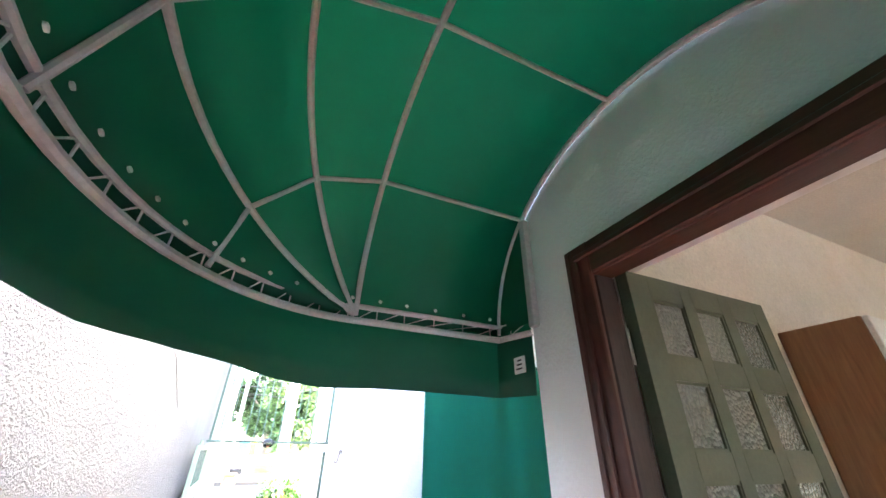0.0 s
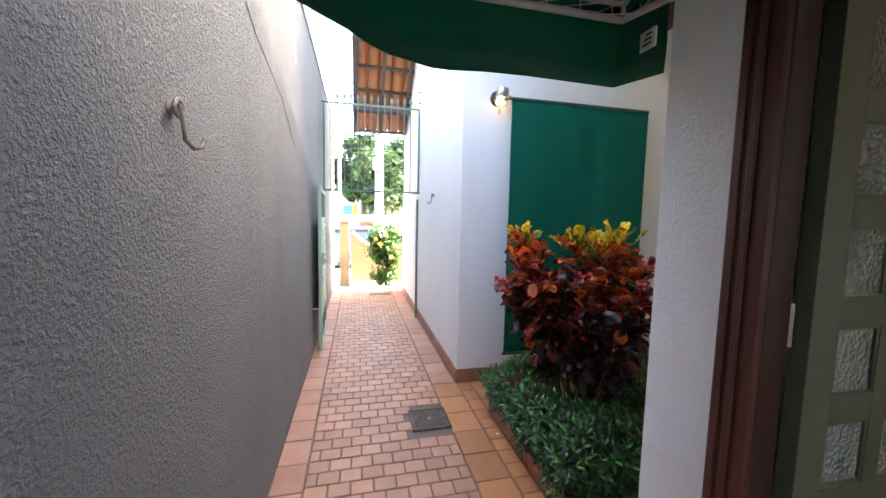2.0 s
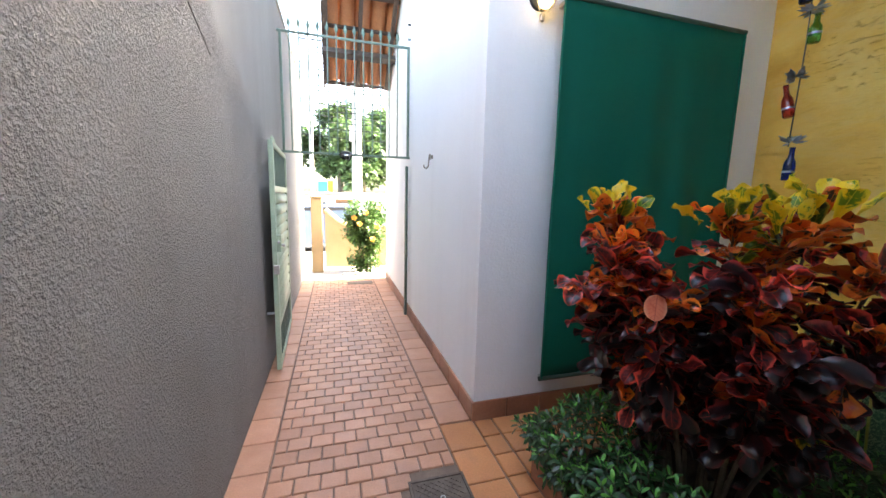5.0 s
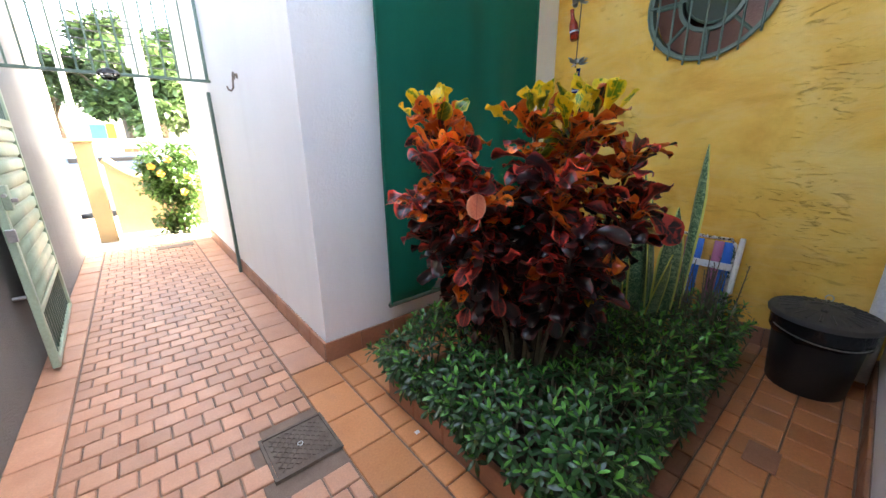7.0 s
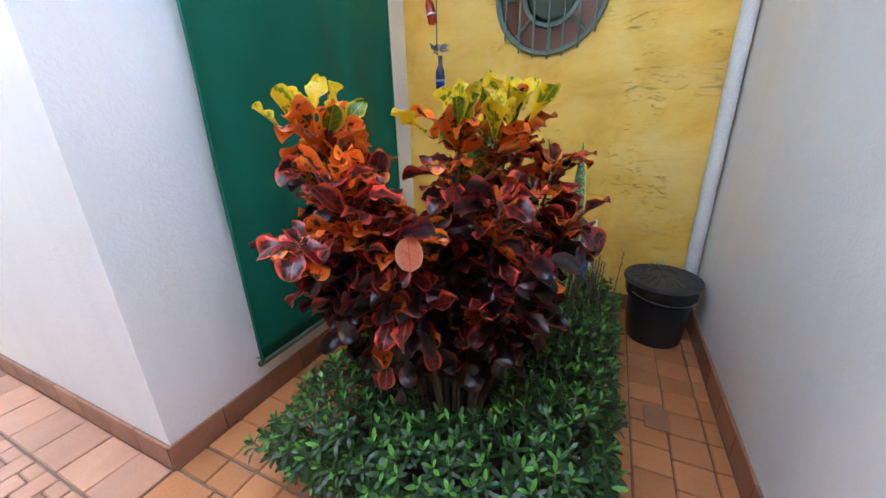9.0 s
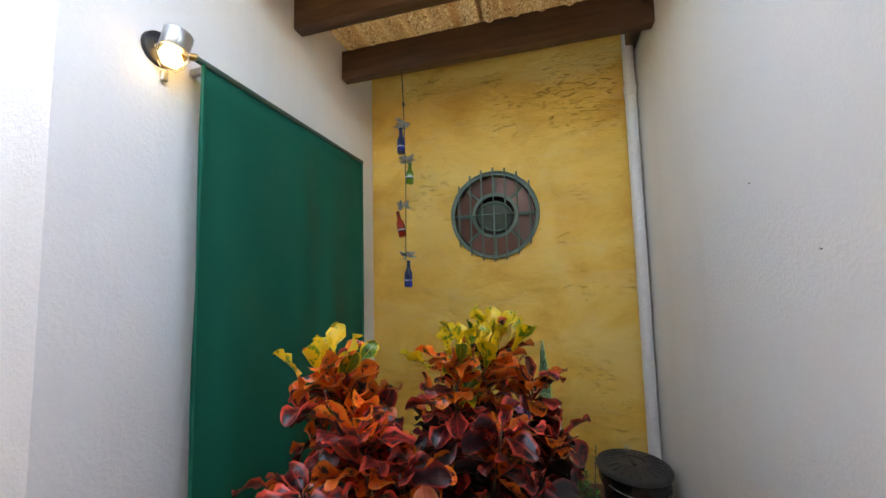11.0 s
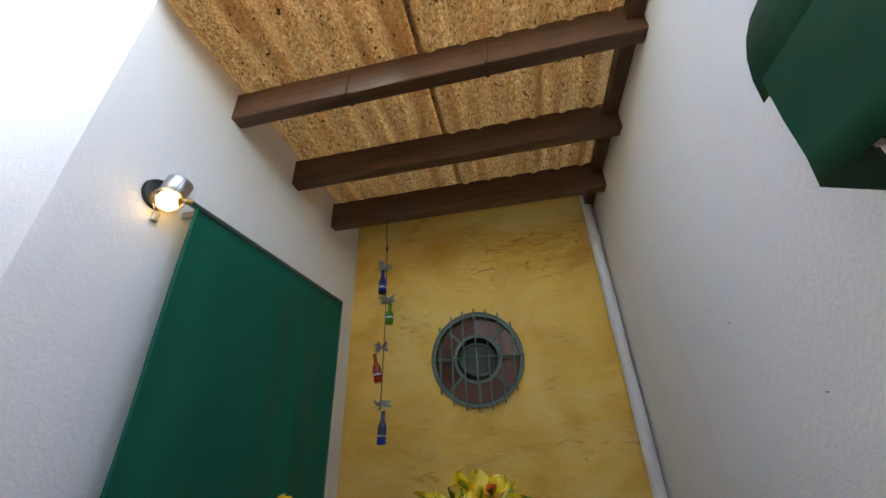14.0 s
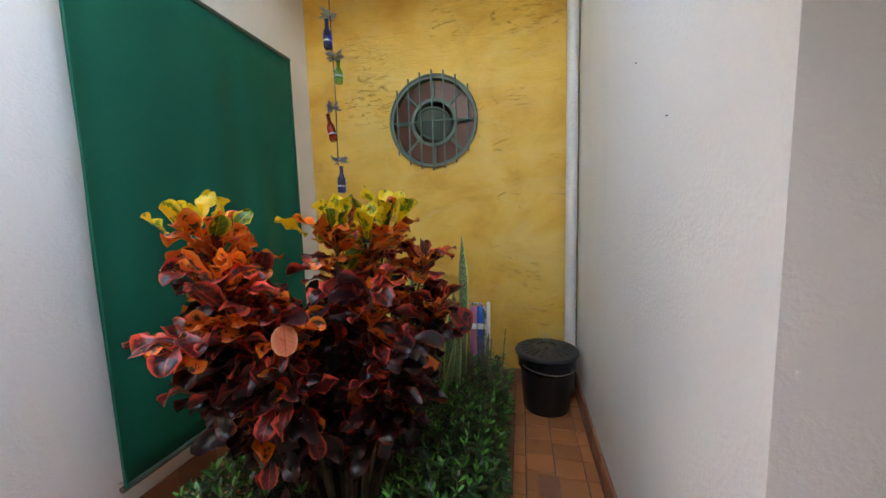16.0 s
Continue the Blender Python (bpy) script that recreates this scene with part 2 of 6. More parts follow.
GREY_STUCCO = stucco("grey_stucco", (0.268, 0.257, 0.243), (0.312, 0.300, 0.284), 104, 260, 0.8, 0.012, (0.21, 0.199, 0.185), 0.05, 0.38, True)
WHITE_STUCCO = stucco("white_stucco", (0.84, 0.84, 0.84), (0.88, 0.88, 0.87), 75, 260, 0.30, 0.004, (0.74, 0.73, 0.72), 0.012)
OCHRE = ochre_wall()
INNER_PAINT = surface("cream_wall_paint", (0.72, 0.69, 0.60), (0.78, 0.75, 0.67), 0.8, bump=0.08)
CEILING_PAINT = surface("ceiling_paint", (0.70, 0.68, 0.62), (0.75, 0.73, 0.67), 0.9, bump=0.05)
MORTAR = surface("mortar", (0.17, 0.11, 0.08), (0.25, 0.17, 0.125), 0.95, scale=9, grain=160, bump=0.5)
PAVER = surface("clay_paver", (0.50, 0.235, 0.135), (0.60, 0.31, 0.19), 0.5, scale=5, grain=120, bump=0.25, vary=0.17, stain=(0.46, 0.25, 0.17), stain_scale=3)
PAVER_REST = surface("clay_paver_far", (0.50, 0.235, 0.135), (0.60, 0.31, 0.19), 0.5, scale=5, grain=120, bump=0.25, vary=0.17, stain=(0.46, 0.25, 0.17), stain_scale=3, island=True)
CLAY_TILE = surface("clay_floor_tile", (0.54, 0.205, 0.075), (0.64, 0.275, 0.112), 0.42, scale=4, grain=100, bump=0.2, vary=0.2, stain=(0.46, 0.19, 0.09), stain_scale=4)
SKIRT_TILE = surface("clay_skirting", (0.30, 0.13, 0.075), (0.42, 0.20, 0.12), 0.45, scale=5, grain=100, bump=0.2, vary=0.2)
CONCRETE = surface("concrete", (0.32, 0.30, 0.27), (0.42, 0.40, 0.36), 0.9, scale=3, bump=0.35, stain=(0.33, 0.31, 0.28))
ASPHALT = surface("asphalt", (0.045, 0.045, 0.047), (0.065, 0.063, 0.06), 0.9, scale=2, grain=180, bump=0.5)
BEIGE_RENDER = surface("beige_render", (0.27, 0.18, 0.09), (0.33, 0.225, 0.115), 0.85, scale=2, bump=0.3, stain=(0.26, 0.19, 0.11))
AWNING_CLOTH = surface("awning_cloth", (0.004, 0.085, 0.045), (0.006, 0.105, 0.058), 0.55, scale=3, grain=400, bump=0.1, dist=0.001, sheer=0.33, thin=(0.014, 0.27, 0.16))
SCREEN_CLOTH = surface("screen_cloth", (0.0016, 0.130, 0.084), (0.0024, 0.160, 0.106), 0.55, spec=0.16, scale=2, grain=350, bump=0.12, dist=0.001, stretch=(1, 1, 0.3), sheer=0.12, thin=(0.01, 0.4, 0.25))
STEEL_TUBE = surface("painted_steel_tube", (0.58, 0.55, 0.55), (0.68, 0.65, 0.65), 0.42, metal=0.1, scale=12, bump=0.06)
CORD = surface("white_cord", (0.66, 0.65, 0.61), (0.75, 0.74, 0.70), 0.8, bump=0.1)
# Door frame wood darkened: the jamb's shade is put into the colour.
SHADED_WOOD = wood("shaded_wood", (0.016, 0.006, 0.005), (0.040, 0.014, 0.010), "z", 0.40, 16.0)
DOOR_GREEN = surface("green_door_paint", (0.082, 0.102, 0.064), (0.090, 0.110, 0.070), 0.38, scale=4, bump=0.06)
GATE_GREEN = surface("pale_green_metal", (0.34, 0.44, 0.31), (0.40, 0.50, 0.36), 0.4, scale=6, bump=0.06, stain=(0.25, 0.31, 0.22))
GRILLE_GREEN = surface("grey_green_metal", (0.085, 0.14, 0.105), (0.125, 0.19, 0.145), 0.42, scale=9, bump=0.08)
POST_GREEN = surface("dark_green_post", (0.05, 0.09, 0.07), (0.07, 0.12, 0.095), 0.45, bump=0.06)
DARK_WOOD = wood("dark_brown_wood", (0.060, 0.018, 0.012), (0.105, 0.034, 0.021), "z", 0.40, 16.0)
BEAM_WOOD = wood("brown_beam", (0.045, 0.020, 0.010), (0.15, 0.070, 0.034), "y", 0.5)
CABINET_WOOD = wood("brown_cabinet_veneer", (0.20, 0.09, 0.035), (0.32, 0.155, 0.065), "z", 0.4, 14.0)
WHITE_BOARD = surface("white_laminate", (0.74, 0.74, 0.72), (0.79, 0.79, 0.77), 0.4, bump=0.03)
ROOF_TILE = surface("clay_roof_tile", (0.46, 0.17, 0.075), (0.62, 0.28, 0.13), 0.8, scale=4, grain=70, bump=0.35, vary=0.22, island=True)
RAFTER = wood("rafter_wood", (0.05, 0.035, 0.028), (0.12, 0.085, 0.065), "y", 0.7)
FIBRE = fibre_sheet()
IRON_COVER = surface("cast_iron_cover", (0.13, 0.10, 0.078), (0.20, 0.155, 0.125), 0.85, spec=0.2, metal=0.0, scale=14, bump=0.3, stain=(0.16, 0.10, 0.07))
BLACK_PLASTIC = surface("black_plastic", (0.010, 0.010, 0.011), (0.018, 0.018, 0.019), 0.42, scale=8, bump=0.06, stain=(0.03, 0.03, 0.03))
LID_PLASTIC = surface("grey_black_lid", (0.030, 0.030, 0.031), (0.048, 0.047, 0.046), 0.55, scale=8, bump=0.1, stain=(0.07, 0.065, 0.06), stain_scale=5)
BAG_PLASTIC = surface("black_bag", (0.008, 0.008, 0.009), (0.014, 0.014, 0.015), 0.22, scale=14, grain=25, bump=0.7, dist=0.01)
WHITE_PIPE = surface("white_pipe", (0.70, 0.70, 0.70), (0.78, 0.78, 0.77), 0.35, bump=0.0, stain=(0.58, 0.56, 0.53))
GALVANISED = surface("galvanised_steel", (0.45, 0.45, 0.45), (0.58, 0.58, 0.57), 0.35, metal=0.9, scale=20, bump=0.1)
ALUMINIUM = surface("aluminium_tube", (0.70, 0.70, 0.70), (0.80, 0.80, 0.80), 0.28, metal=0.9, scale=15, bump=0.05)
RUSTED = surface("rusty_galvanised_steel", (0.16, 0.12, 0.09), (0.34, 0.31, 0.28), 0.5, metal=0.55, scale=45, bump=0.25, stain=(0.17, 0.075, 0.03), stain_scale=30)
BRASS = surface("worn_brass", (0.35, 0.20, 0.06), (0.50, 0.31, 0.11), 0.35, metal=0.9, scale=20, bump=0.1)
BLACK_METAL = surface("black_metal", (0.012, 0.012, 0.013), (0.03, 0.03, 0.03), 0.4, metal=0.3, bump=0.1)
SOIL = surface("soil", (0.030, 0.018, 0.011), (0.065, 0.042, 0.027), 0.97, scale=14, grain=60, bump=0.9, dist=0.02)
BARK = surface("bark", (0.10, 0.075, 0.05), (0.19, 0.15, 0.11), 0.9, scale=14, bump=0.6)
CLEAR = glass("clear_glass", (0.95, 0.97, 0.96))
BLUE_GLASS = glass("blue_glass", (0.015, 0.045, 0.60), 0.04)
GREEN_GLASS = glass("green_glass", (0.12, 0.42, 0.08), 0.04)
RED_GLASS = glass("red_glass", (0.40, 0.03, 0.022), 0.04)
BULB = glow("warm_bulb", (1.0, 0.66, 0.26), 0.75)


def pebbled_glass():
    m, t, p = nodes_of("pebbled_glass")
    p.inputs["Base Color"].default_value = (0.58, 0.64, 0.58, 1)
    p.inputs["Roughness"].default_value = 0.12
    p.inputs["Transmission Weight"].default_value = 0.55
    v = t.nodes.new("ShaderNodeTexVoronoi")
    v.inputs["Scale"].default_value = 85
    link(t, t.nodes.new("ShaderNodeNewGeometry").outputs["Position"], v.inputs["Vector"])
    bump_of(t, p, v.outputs["Distance"], 0.9, 0.012)
    return m


def bronze_pane():
    m, t, p = nodes_of("bronze_textured_glass")
    link(t, ramp_of(t, t.nodes.new("ShaderNodeObjectInfo").outputs["Random"], [(0.0, (0.16, 0.060, 0.034)), (1.0, (0.40, 0.25, 0.21))]), p.inputs["Base Color"])
    p.inputs["Roughness"].default_value = 0.2
    p.inputs["Transmission Weight"].default_value = 0.3
    p.inputs["IOR"].default_value = 1.18
    bump_of(t, p, noise_of(t, 60, 3), 0.5, 0.006)
    return m


PEBBLED = pebbled_glass()
PALE_PANE = glass("pale_green_pane", (0.22, 0.27, 0.23), 0.3, 1.3)
PALE_PANE.node_tree.nodes["Principled BSDF"].inputs["Transmission Weight"].default_value = 0.2
BRONZE_PANE = bronze_pane()
LEAF_YELLOW = leaf_skin("croton_yellow_leaf", (0.86, 0.60, 0.02), (0.16, 0.27, 0.015), (0.92, 0.68, 0.04), (0.86, 0.70, 0.08), 0.02, 0.3, 0.40, 0.12)
LEAF_GREENISH = leaf_skin("croton_green_leaf", (0.09, 0.20, 0.015), (0.02, 0.06, 0.012), (0.80, 0.56, 0.03), (0.66, 0.56, 0.04), 0.03, 0.30, 0.3, 0.25)
LEAF_ORANGE = leaf_skin("croton_orange_leaf", (0.78, 0.12, 0.016), (0.030, 0.014, 0.008), (0.95, 0.24, 0.028), (0.88, 0.26, 0.03), 0.0, 0.30, 0.32, 0.35)
LEAF_RED = leaf_skin("croton_red_leaf", (0.13, 0.012, 0.013), (0.014, 0.009, 0.010), (0.90, 0.10, 0.065), (0.72, 0.06, 0.04), 0.0, 0.30, 0.2, 0.4)
LEAF_MAROON = leaf_skin("croton_maroon_leaf", (0.022, 0.007, 0.010), (0.010, 0.009, 0.012), (0.24, 0.020, 0.018), (0.12, 0.012, 0.012), 0.0, 0.30, 0.10, 0.6)
LEAF_PINK = leaf_skin("croton_pink_leaf", (0.80, 0.24, 0.13), (0.66, 0.15, 0.08), (0.85, 0.36, 0.20), (0.45, 0.07, 0.05), 0.1, 0.35, 0.3, 0.05)
LEAF_LONG = leaf_skin("croton_long_leaf", (0.028, 0.009, 0.011), (0.40, 0.035, 0.03), (0.62, 0.05, 0.03), (0.40, 0.03, 0.022), 0.0, 0.30, 0.12, 0.1)
LEAF_HEDGE = leaf_skin("hedge_leaf", (0.029, 0.105, 0.027), (0.018, 0.068, 0.02), (0.033, 0.115, 0.030), (0.06, 0.16, 0.04), 0.15, 0.30, 0.12, 0.4)
LEAF_YOUNG = leaf_skin("young_hedge_leaf", (0.11, 0.33, 0.055), (0.075, 0.25, 0.045), (0.115, 0.34, 0.06), (0.13, 0.34, 0.08), 0.15, 0.3, 0.2, 0.35)
LEAF_SNAKE = snake_skin()
LEAF_HERB = leaf_skin("herb_needle", (0.075, 0.15, 0.04), (0.05, 0.11, 0.03), (0.05, 0.1, 0.03), (0.05, 0.1, 0.03), 0.1, 0.5, 0.1, 0.4)
LEAF_BUSH = leaf_skin("bush_leaf", (0.042, 0.10, 0.018), (0.024, 0.065, 0.013), (0.06, 0.125, 0.022), (0.07, 0.135, 0.026), 0.12, 0.4, 0.3, 0.5)
LEAF_TREE = leaf_skin("tree_leaf", (0.12, 0.21, 0.07), (0.08, 0.15, 0.05), (0.13, 0.22, 0.08), (0.12, 0.22, 0.07), 0.12, 0.5, 0.25, 0.5)
PETAL = surface("orange_petal", (0.75, 0.28, 0.03), (0.85, 0.40, 0.05), 0.5, bump=0.05)


# ---- mesh helpers ----
class Shape:
    """Points and faces gathered in world metres, with optional leaf coordinates."""

    def __init__(self):
        self.v, self.f, self.uv, self.flat = [], [], [], True

    def add(self, verts, faces, uvs=None):
        k = len(self.v)
        self.v += [tuple(p) for p in verts]
        self.f += [tuple(i + k for i in q) for q in faces]
        self.uv += list(uvs) if uvs else [(0.5, 0.5)] * len(verts)
        return self

    def box(self, x0, y0, z0, x1, y1, z1, b=0.0, m=None):
        lo, hi = (min(x0, x1), min(y0, y1), min(z0, z1)), (max(x0, x1), max(y0, y1), max(z0, z1))
        if b <= 0:
            vs = [Vector(((lo, hi)[i & 1][0], (lo, hi)[i >> 1 & 1][1], (lo, hi)[i >> 2][2])) for i in range(8)]
            fs = [(0, 2, 3, 1), (4, 5, 7, 6), (0, 1, 5, 4), (2, 6, 7, 3), (0, 4, 6, 2), (1, 3, 7, 5)]
        else:
            b = min(b, 0.45 * min(h - l for l, h in zip(lo, hi)))
            vs, ids = [], {}
            for i in range(8):
                for ax in range(3):
                    p = []
                    for n in range(3):
                        s = i >> n & 1
                        e = (lo, hi)[s][n]
                        p.append(e if n == ax else e + (b if s == 0 else -b))
                    ids[i, ax] = len(vs)
                    vs.append(Vector(p))
            fs = []
            for ax in range(3):
                u, w = (ax + 1) % 3, (ax + 2) % 3
                for s in (0, 1):
                    q = [ids[(s << ax) | (a << u) | (c << w), ax] for a, c in ((0, 0), (1, 0), (1, 1), (0, 1))]
                    fs.append(tuple(q if s else q[::-1]))
                for a in (0, 1):
                    for c in (0, 1):
                        i, j = (a << u) | (c << w), (a << u) | (c << w) | (1 << ax)
                        q = [ids[i, u], ids[j, u], ids[j, w], ids[i, w]]
                        fs.append(tuple(q if a == c else q[::-1]))
            for i in range(8):
                q = [ids[i, n] for n in range(3)]
                fs.append(tuple(q if bin(i).count("1") % 2 else q[::-1]))
        if m:
            vs = [m @ p for p in vs]
        return self.add(vs, fs)

    def tube(self, pts, r, n=8, closed=False, caps=True):
        pts = [Vector(p) for p in pts]
        k, rings, up = len(pts), [], None
        for i, p in enumerate(pts):
            a, c = (pts[i - 1], pts[(i + 1) % k]) if closed else (pts[max(i - 1, 0)], pts[min(i + 1, k - 1)])
            d = (c - a).normalized()
            if up is None:
                up = d.orthogonal().normalized()
            up = (up - d * up.dot(d)).normalized()
            side = d.cross(up)
            rr = r[i] if isinstance(r, (list, tuple)) else r
            rings.append([p + rr * (math.cos(6.2832 * j / n) * up + math.sin(6.2832 * j / n) * side) for j in range(n)])
        fs = []
        for i in range(k if closed else k - 1):
            for j in range(n):
                fs.append((i * n + j, i * n + (j + 1) % n, (i + 1) % k * n + (j + 1) % n, (i + 1) % k * n + j))
        if caps and not closed:
            fs += [tuple(range(n))[::-1], tuple((k - 1) * n + j for j in range(n))]
        self.flat = False
        return self.add([p for ring in rings for p in ring], fs)

    def lathe(self, prof, m, n=24, open_ends=False):
        vs = [m @ Vector((r * math.cos(6.2832 * j / n), r * math.sin(6.2832 * j / n), z)) for r, z in prof for j in range(n)]
        fs = [(i * n + j, i * n + (j + 1) % n, (i + 1) * n + (j + 1) % n, (i + 1) * n + j) for i in range(len(prof) - 1) for j in range(n)]
        if not open_ends:
            fs += [tuple(range(n))[::-1], tuple((len(prof) - 1) * n + j for j in range(n))]
        self.flat = False
        return self.add(vs, fs)

    def grid(self, rows, closed=False):
        """A sheet through rows of points."""
        w = len(rows[0])
        fs = [(i * w + j, i * w + (j + 1) % w, (i + 1) * w + (j + 1) % w, (i + 1) * w + j) for i in range(len(rows) - 1) for j in range(w if closed else w - 1)]
        self.flat = False
        return self.add([p for row in rows for p in row], fs)

    def mesh(self, name, material, base=(0, 0, 0)):
        me = bpy.data.meshes.new(name)
        bx, by, bz = base
        me.from_pydata([(x - bx, y - by, z - bz) for x, y, z in self.v], [], self.f)
        lay = me.uv_layers.new(name="UVMap")
        idx = np.empty(len(me.loops), dtype=np.int32)
        me.loops.foreach_get("vertex_index", idx)
        lay.data.foreach_set("uv", np.array(self.uv, dtype=np.float32)[idx].ravel())
        if not self.flat:
            me.polygons.foreach_set("use_smooth", [True] * len(me.polygons))
            me.set_sharp_from_angle(angle=radians(42))
        me.materials.append(material)
        me.update()
        return me


BASE = {}


def thing(name, place, label, category, group="", kind=""):
    """An Empty at the base of a thing; its parts are given in world metres."""
    ob = new(name)
    ob.location, ob.empty_display_size = place, 0.1
    BASE[ob] = tuple(place)
    return tagged(ob, label, category, group, kind)


def part(name, shape, material, parent, label="", thick=0.0, kind=""):
    ob = new(name, shape.mesh(name, material, BASE[parent]))
    ob.parent, BASE[ob] = parent, BASE[parent]
    if thick:
        s = ob.modifiers.new("thickness", "SOLIDIFY")
        s.thickness, s.offset = thick, 0
    return tagged(ob, label, "", "", kind)


def whole(name, shape, material, label, category="", group="", kind="", base=(0, 0, 0)):
    """A thing, or a piece of the setting, that is one mesh."""
    ob = new(name, shape.mesh(name, material, base))
    ob.location, BASE[ob] = base, tuple(base)
    return tagged(ob, label, category, group, kind)


def setting(name, shape, material, label, category):
    return whole(name, shape, material, label, category, "", "structure")


def pieces(name, parent, mesh_list, places, rnd):
    """Many alike pieces under one piece of the setting, which share their meshes."""
    for p in places:
        x, y, z, turn = p
        ob = new(name, rnd.choice(mesh_list))
        ob.parent = parent
        b = BASE[parent]
        ob.location, ob.rotation_euler = (x - b[0], y - b[1], z - b[2]), (rnd.uniform(-0.006, 0.006), rnd.uniform(-0.006, 0.006), turn)


def pt(m, *p):
    return m @ Vector(p)


# plan, in metres: the corridor runs along y, the planted recess opens to +x
XL, XR, YN, YS, XY = 0.10, 1.455, 3.42, 1.25, 3.654
DOOR_A, DOOR_B, DOOR_Z = 0.20, 0.966, 2.285

# ---- large structure ----
setting("ground", Shape().box(-60, -30, -0.5, 60, 120, -0.16), ASPHALT, "dark grey asphalt street ground reaching far away", "ground")
floor = setting("floor", Shape().box(XL - 0.1, -3.2, -0.3, XY + 0.1, 7.62, -0.012), MORTAR, "terracotta pavers in grey-brown mortar bed", "floor")
setting("floor_house", Shape().box(XR + 0.1, -3.2, -0.011, 5.2, 1.08, 0.12), CLAY_TILE, "terracotta tiled kitchen floor behind the doorway", "floor")
setting("pavement", Shape().box(-7, 7.9, -0.159, 9, 11.2, -0.06, 0.02), CONCRETE, "pale concrete pavement in sunlight", "pavement")
setting("trim_step", Shape().box(XL, 7.63, -0.2, 1.9, 7.9, 0.0, 0.012), CONCRETE, "worn pale concrete step at the corridor's end", "step")
setting("wall_left", Shape().box(-0.1, -3.4, -0.012, XL, 8.3, 3.30), GREY_STUCCO, "grey rough stucco boundary wall with faint cracks", "wall")
setting("trim_coping", Shape().box(-0.13, -3.4, 3.301, XL + 0.015, 8.32, 3.35, 0.008), CONCRETE, "thin weathered concrete coping on the boundary wall", "coping")
s = Shape().box(XR, DOOR_B, -0.01, XR + 0.16, YS, 3.9).box(XR, -3.4, -0.01, XR + 0.16, DOOR_A, 3.9).box(XR, DOOR_A, DOOR_Z, XR + 0.16, DOOR_B, 3.9)
setting("wall_house", s, WHITE_STUCCO, "white textured house wall with a doorway", "wall")
setting("wall_south", Shape().box(XR + 0.16, 1.08, -0.01, XY + 1.6, YS, 3.9), WHITE_STUCCO, "white plastered wall closing the recess", "wall")
# The last, highest box is unseen and added to block the sun.
s = Shape().box(XR + 0.005, YN, -0.01, XR + 0.165, 7.58, 5.27).box(XR + 0.165, YN, -0.01, XY + 0.2, YN + 0.15, 5.27).box(XY + 0.201, YN + 0.15, -0.01, XY + 0.35, 7.25, 6.5)
setting("wall_north", s, WHITE_STUCCO, "tall white plastered wall with a sharp corner", "wall")
setting("trim_gutter", Shape().box(XR - 0.02, YN - 0.06, 5.271, XY + 0.2, YN + 0.1, 5.36, 0.01), GALVANISED, "grey metal gutter along the wall's top", "gutter")

# the ochre wall with its round opening
CY, CZ, CR = 2.345, 2.115, 0.345
s, n = Shape(), 64
for x in (XY, XY + 0.15):
    ring, rim = [], []
    for k in range(n):
        c, q = math.cos(6.28318 * k / n), math.sin(6.28318 * k / n)
        ring.append((x, CY + CR * c, CZ + CR * q))
        reach = min((YN + 0.15 - CY if c > 0 else CY - 1.08) / max(abs(c), 1e-6), (3.9 - CZ if q > 0 else CZ + 0.01) / max(abs(q), 1e-6))
        rim.append((x, CY + reach * c, CZ + reach * q))
    s.add(ring + rim, [(k, (k + 1) % n, n + (k + 1) % n, n + k) for k in range(n)])
s.add([], [])
s.f += [(k, (k + 1) % n, 2 * n + (k + 1) % n, 2 * n + k) for k in range(n)] + [(n + k, 3 * n + k, 3 * n + (k + 1) % n, n + (k + 1) % n) for k in range(n)]
setting("wall_ochre", s, OCHRE, "ochre yellow trowelled wall with a round window", "wall")

# unseen sun blocker over the kitchen and behind the recess, falling towards the street
s = Shape()
s.add([(x, y, z) for x in (XY + 0.151, XY + 0.30) for y, z in ((-3.4, 3.12), (3.56, 3.12), (3.56, 5.70), (1.0, 6.78), (-3.4, 6.78))],
      [(0, 1, 2, 3, 4), (9, 8, 7, 6, 5)] + [(k, k + 5, (k + 1) % 5 + 5, (k + 1) % 5) for k in range(5)])
setting("wall_upper", s, WHITE_STUCCO, "unseen white wall with a sloping top, added to block the sun", "wall")

# room behind the doorway and the dim space behind the round window
setting("wall_room_east", Shape().box(5.2, -3.4, 0.0, 5.3, 1.08, 3.0), INNER_PAINT, "cream kitchen wall", "wall")
# South wall is unseen; its opening is added to let skylight into the room.
setting("wall_room_south", Shape().box(XR + 0.16, -3.4, 0.0, 5.2, -3.2, 1.05).box(XR + 0.16, -3.4, 2.45, 5.2, -3.2, 3.0).box(XR + 0.16, -3.4, 1.05, 2.8, -3.2, 2.45).box(4.0, -3.4, 1.05, 5.2, -3.2, 2.45), INNER_PAINT, "cream kitchen wall", "wall")
setting("wall_room_north", Shape().box(XR + 0.161, 1.06, 0.121, 5.2, 1.079, 3.0), INNER_PAINT, "cream painted kitchen wall beside the open door", "wall")
setting("ceiling_room", Shape().box(XR + 0.161, -3.4, 3.0, 5.3, 1.079, 3.1), CEILING_PAINT, "plain cream kitchen ceiling", "ceiling")
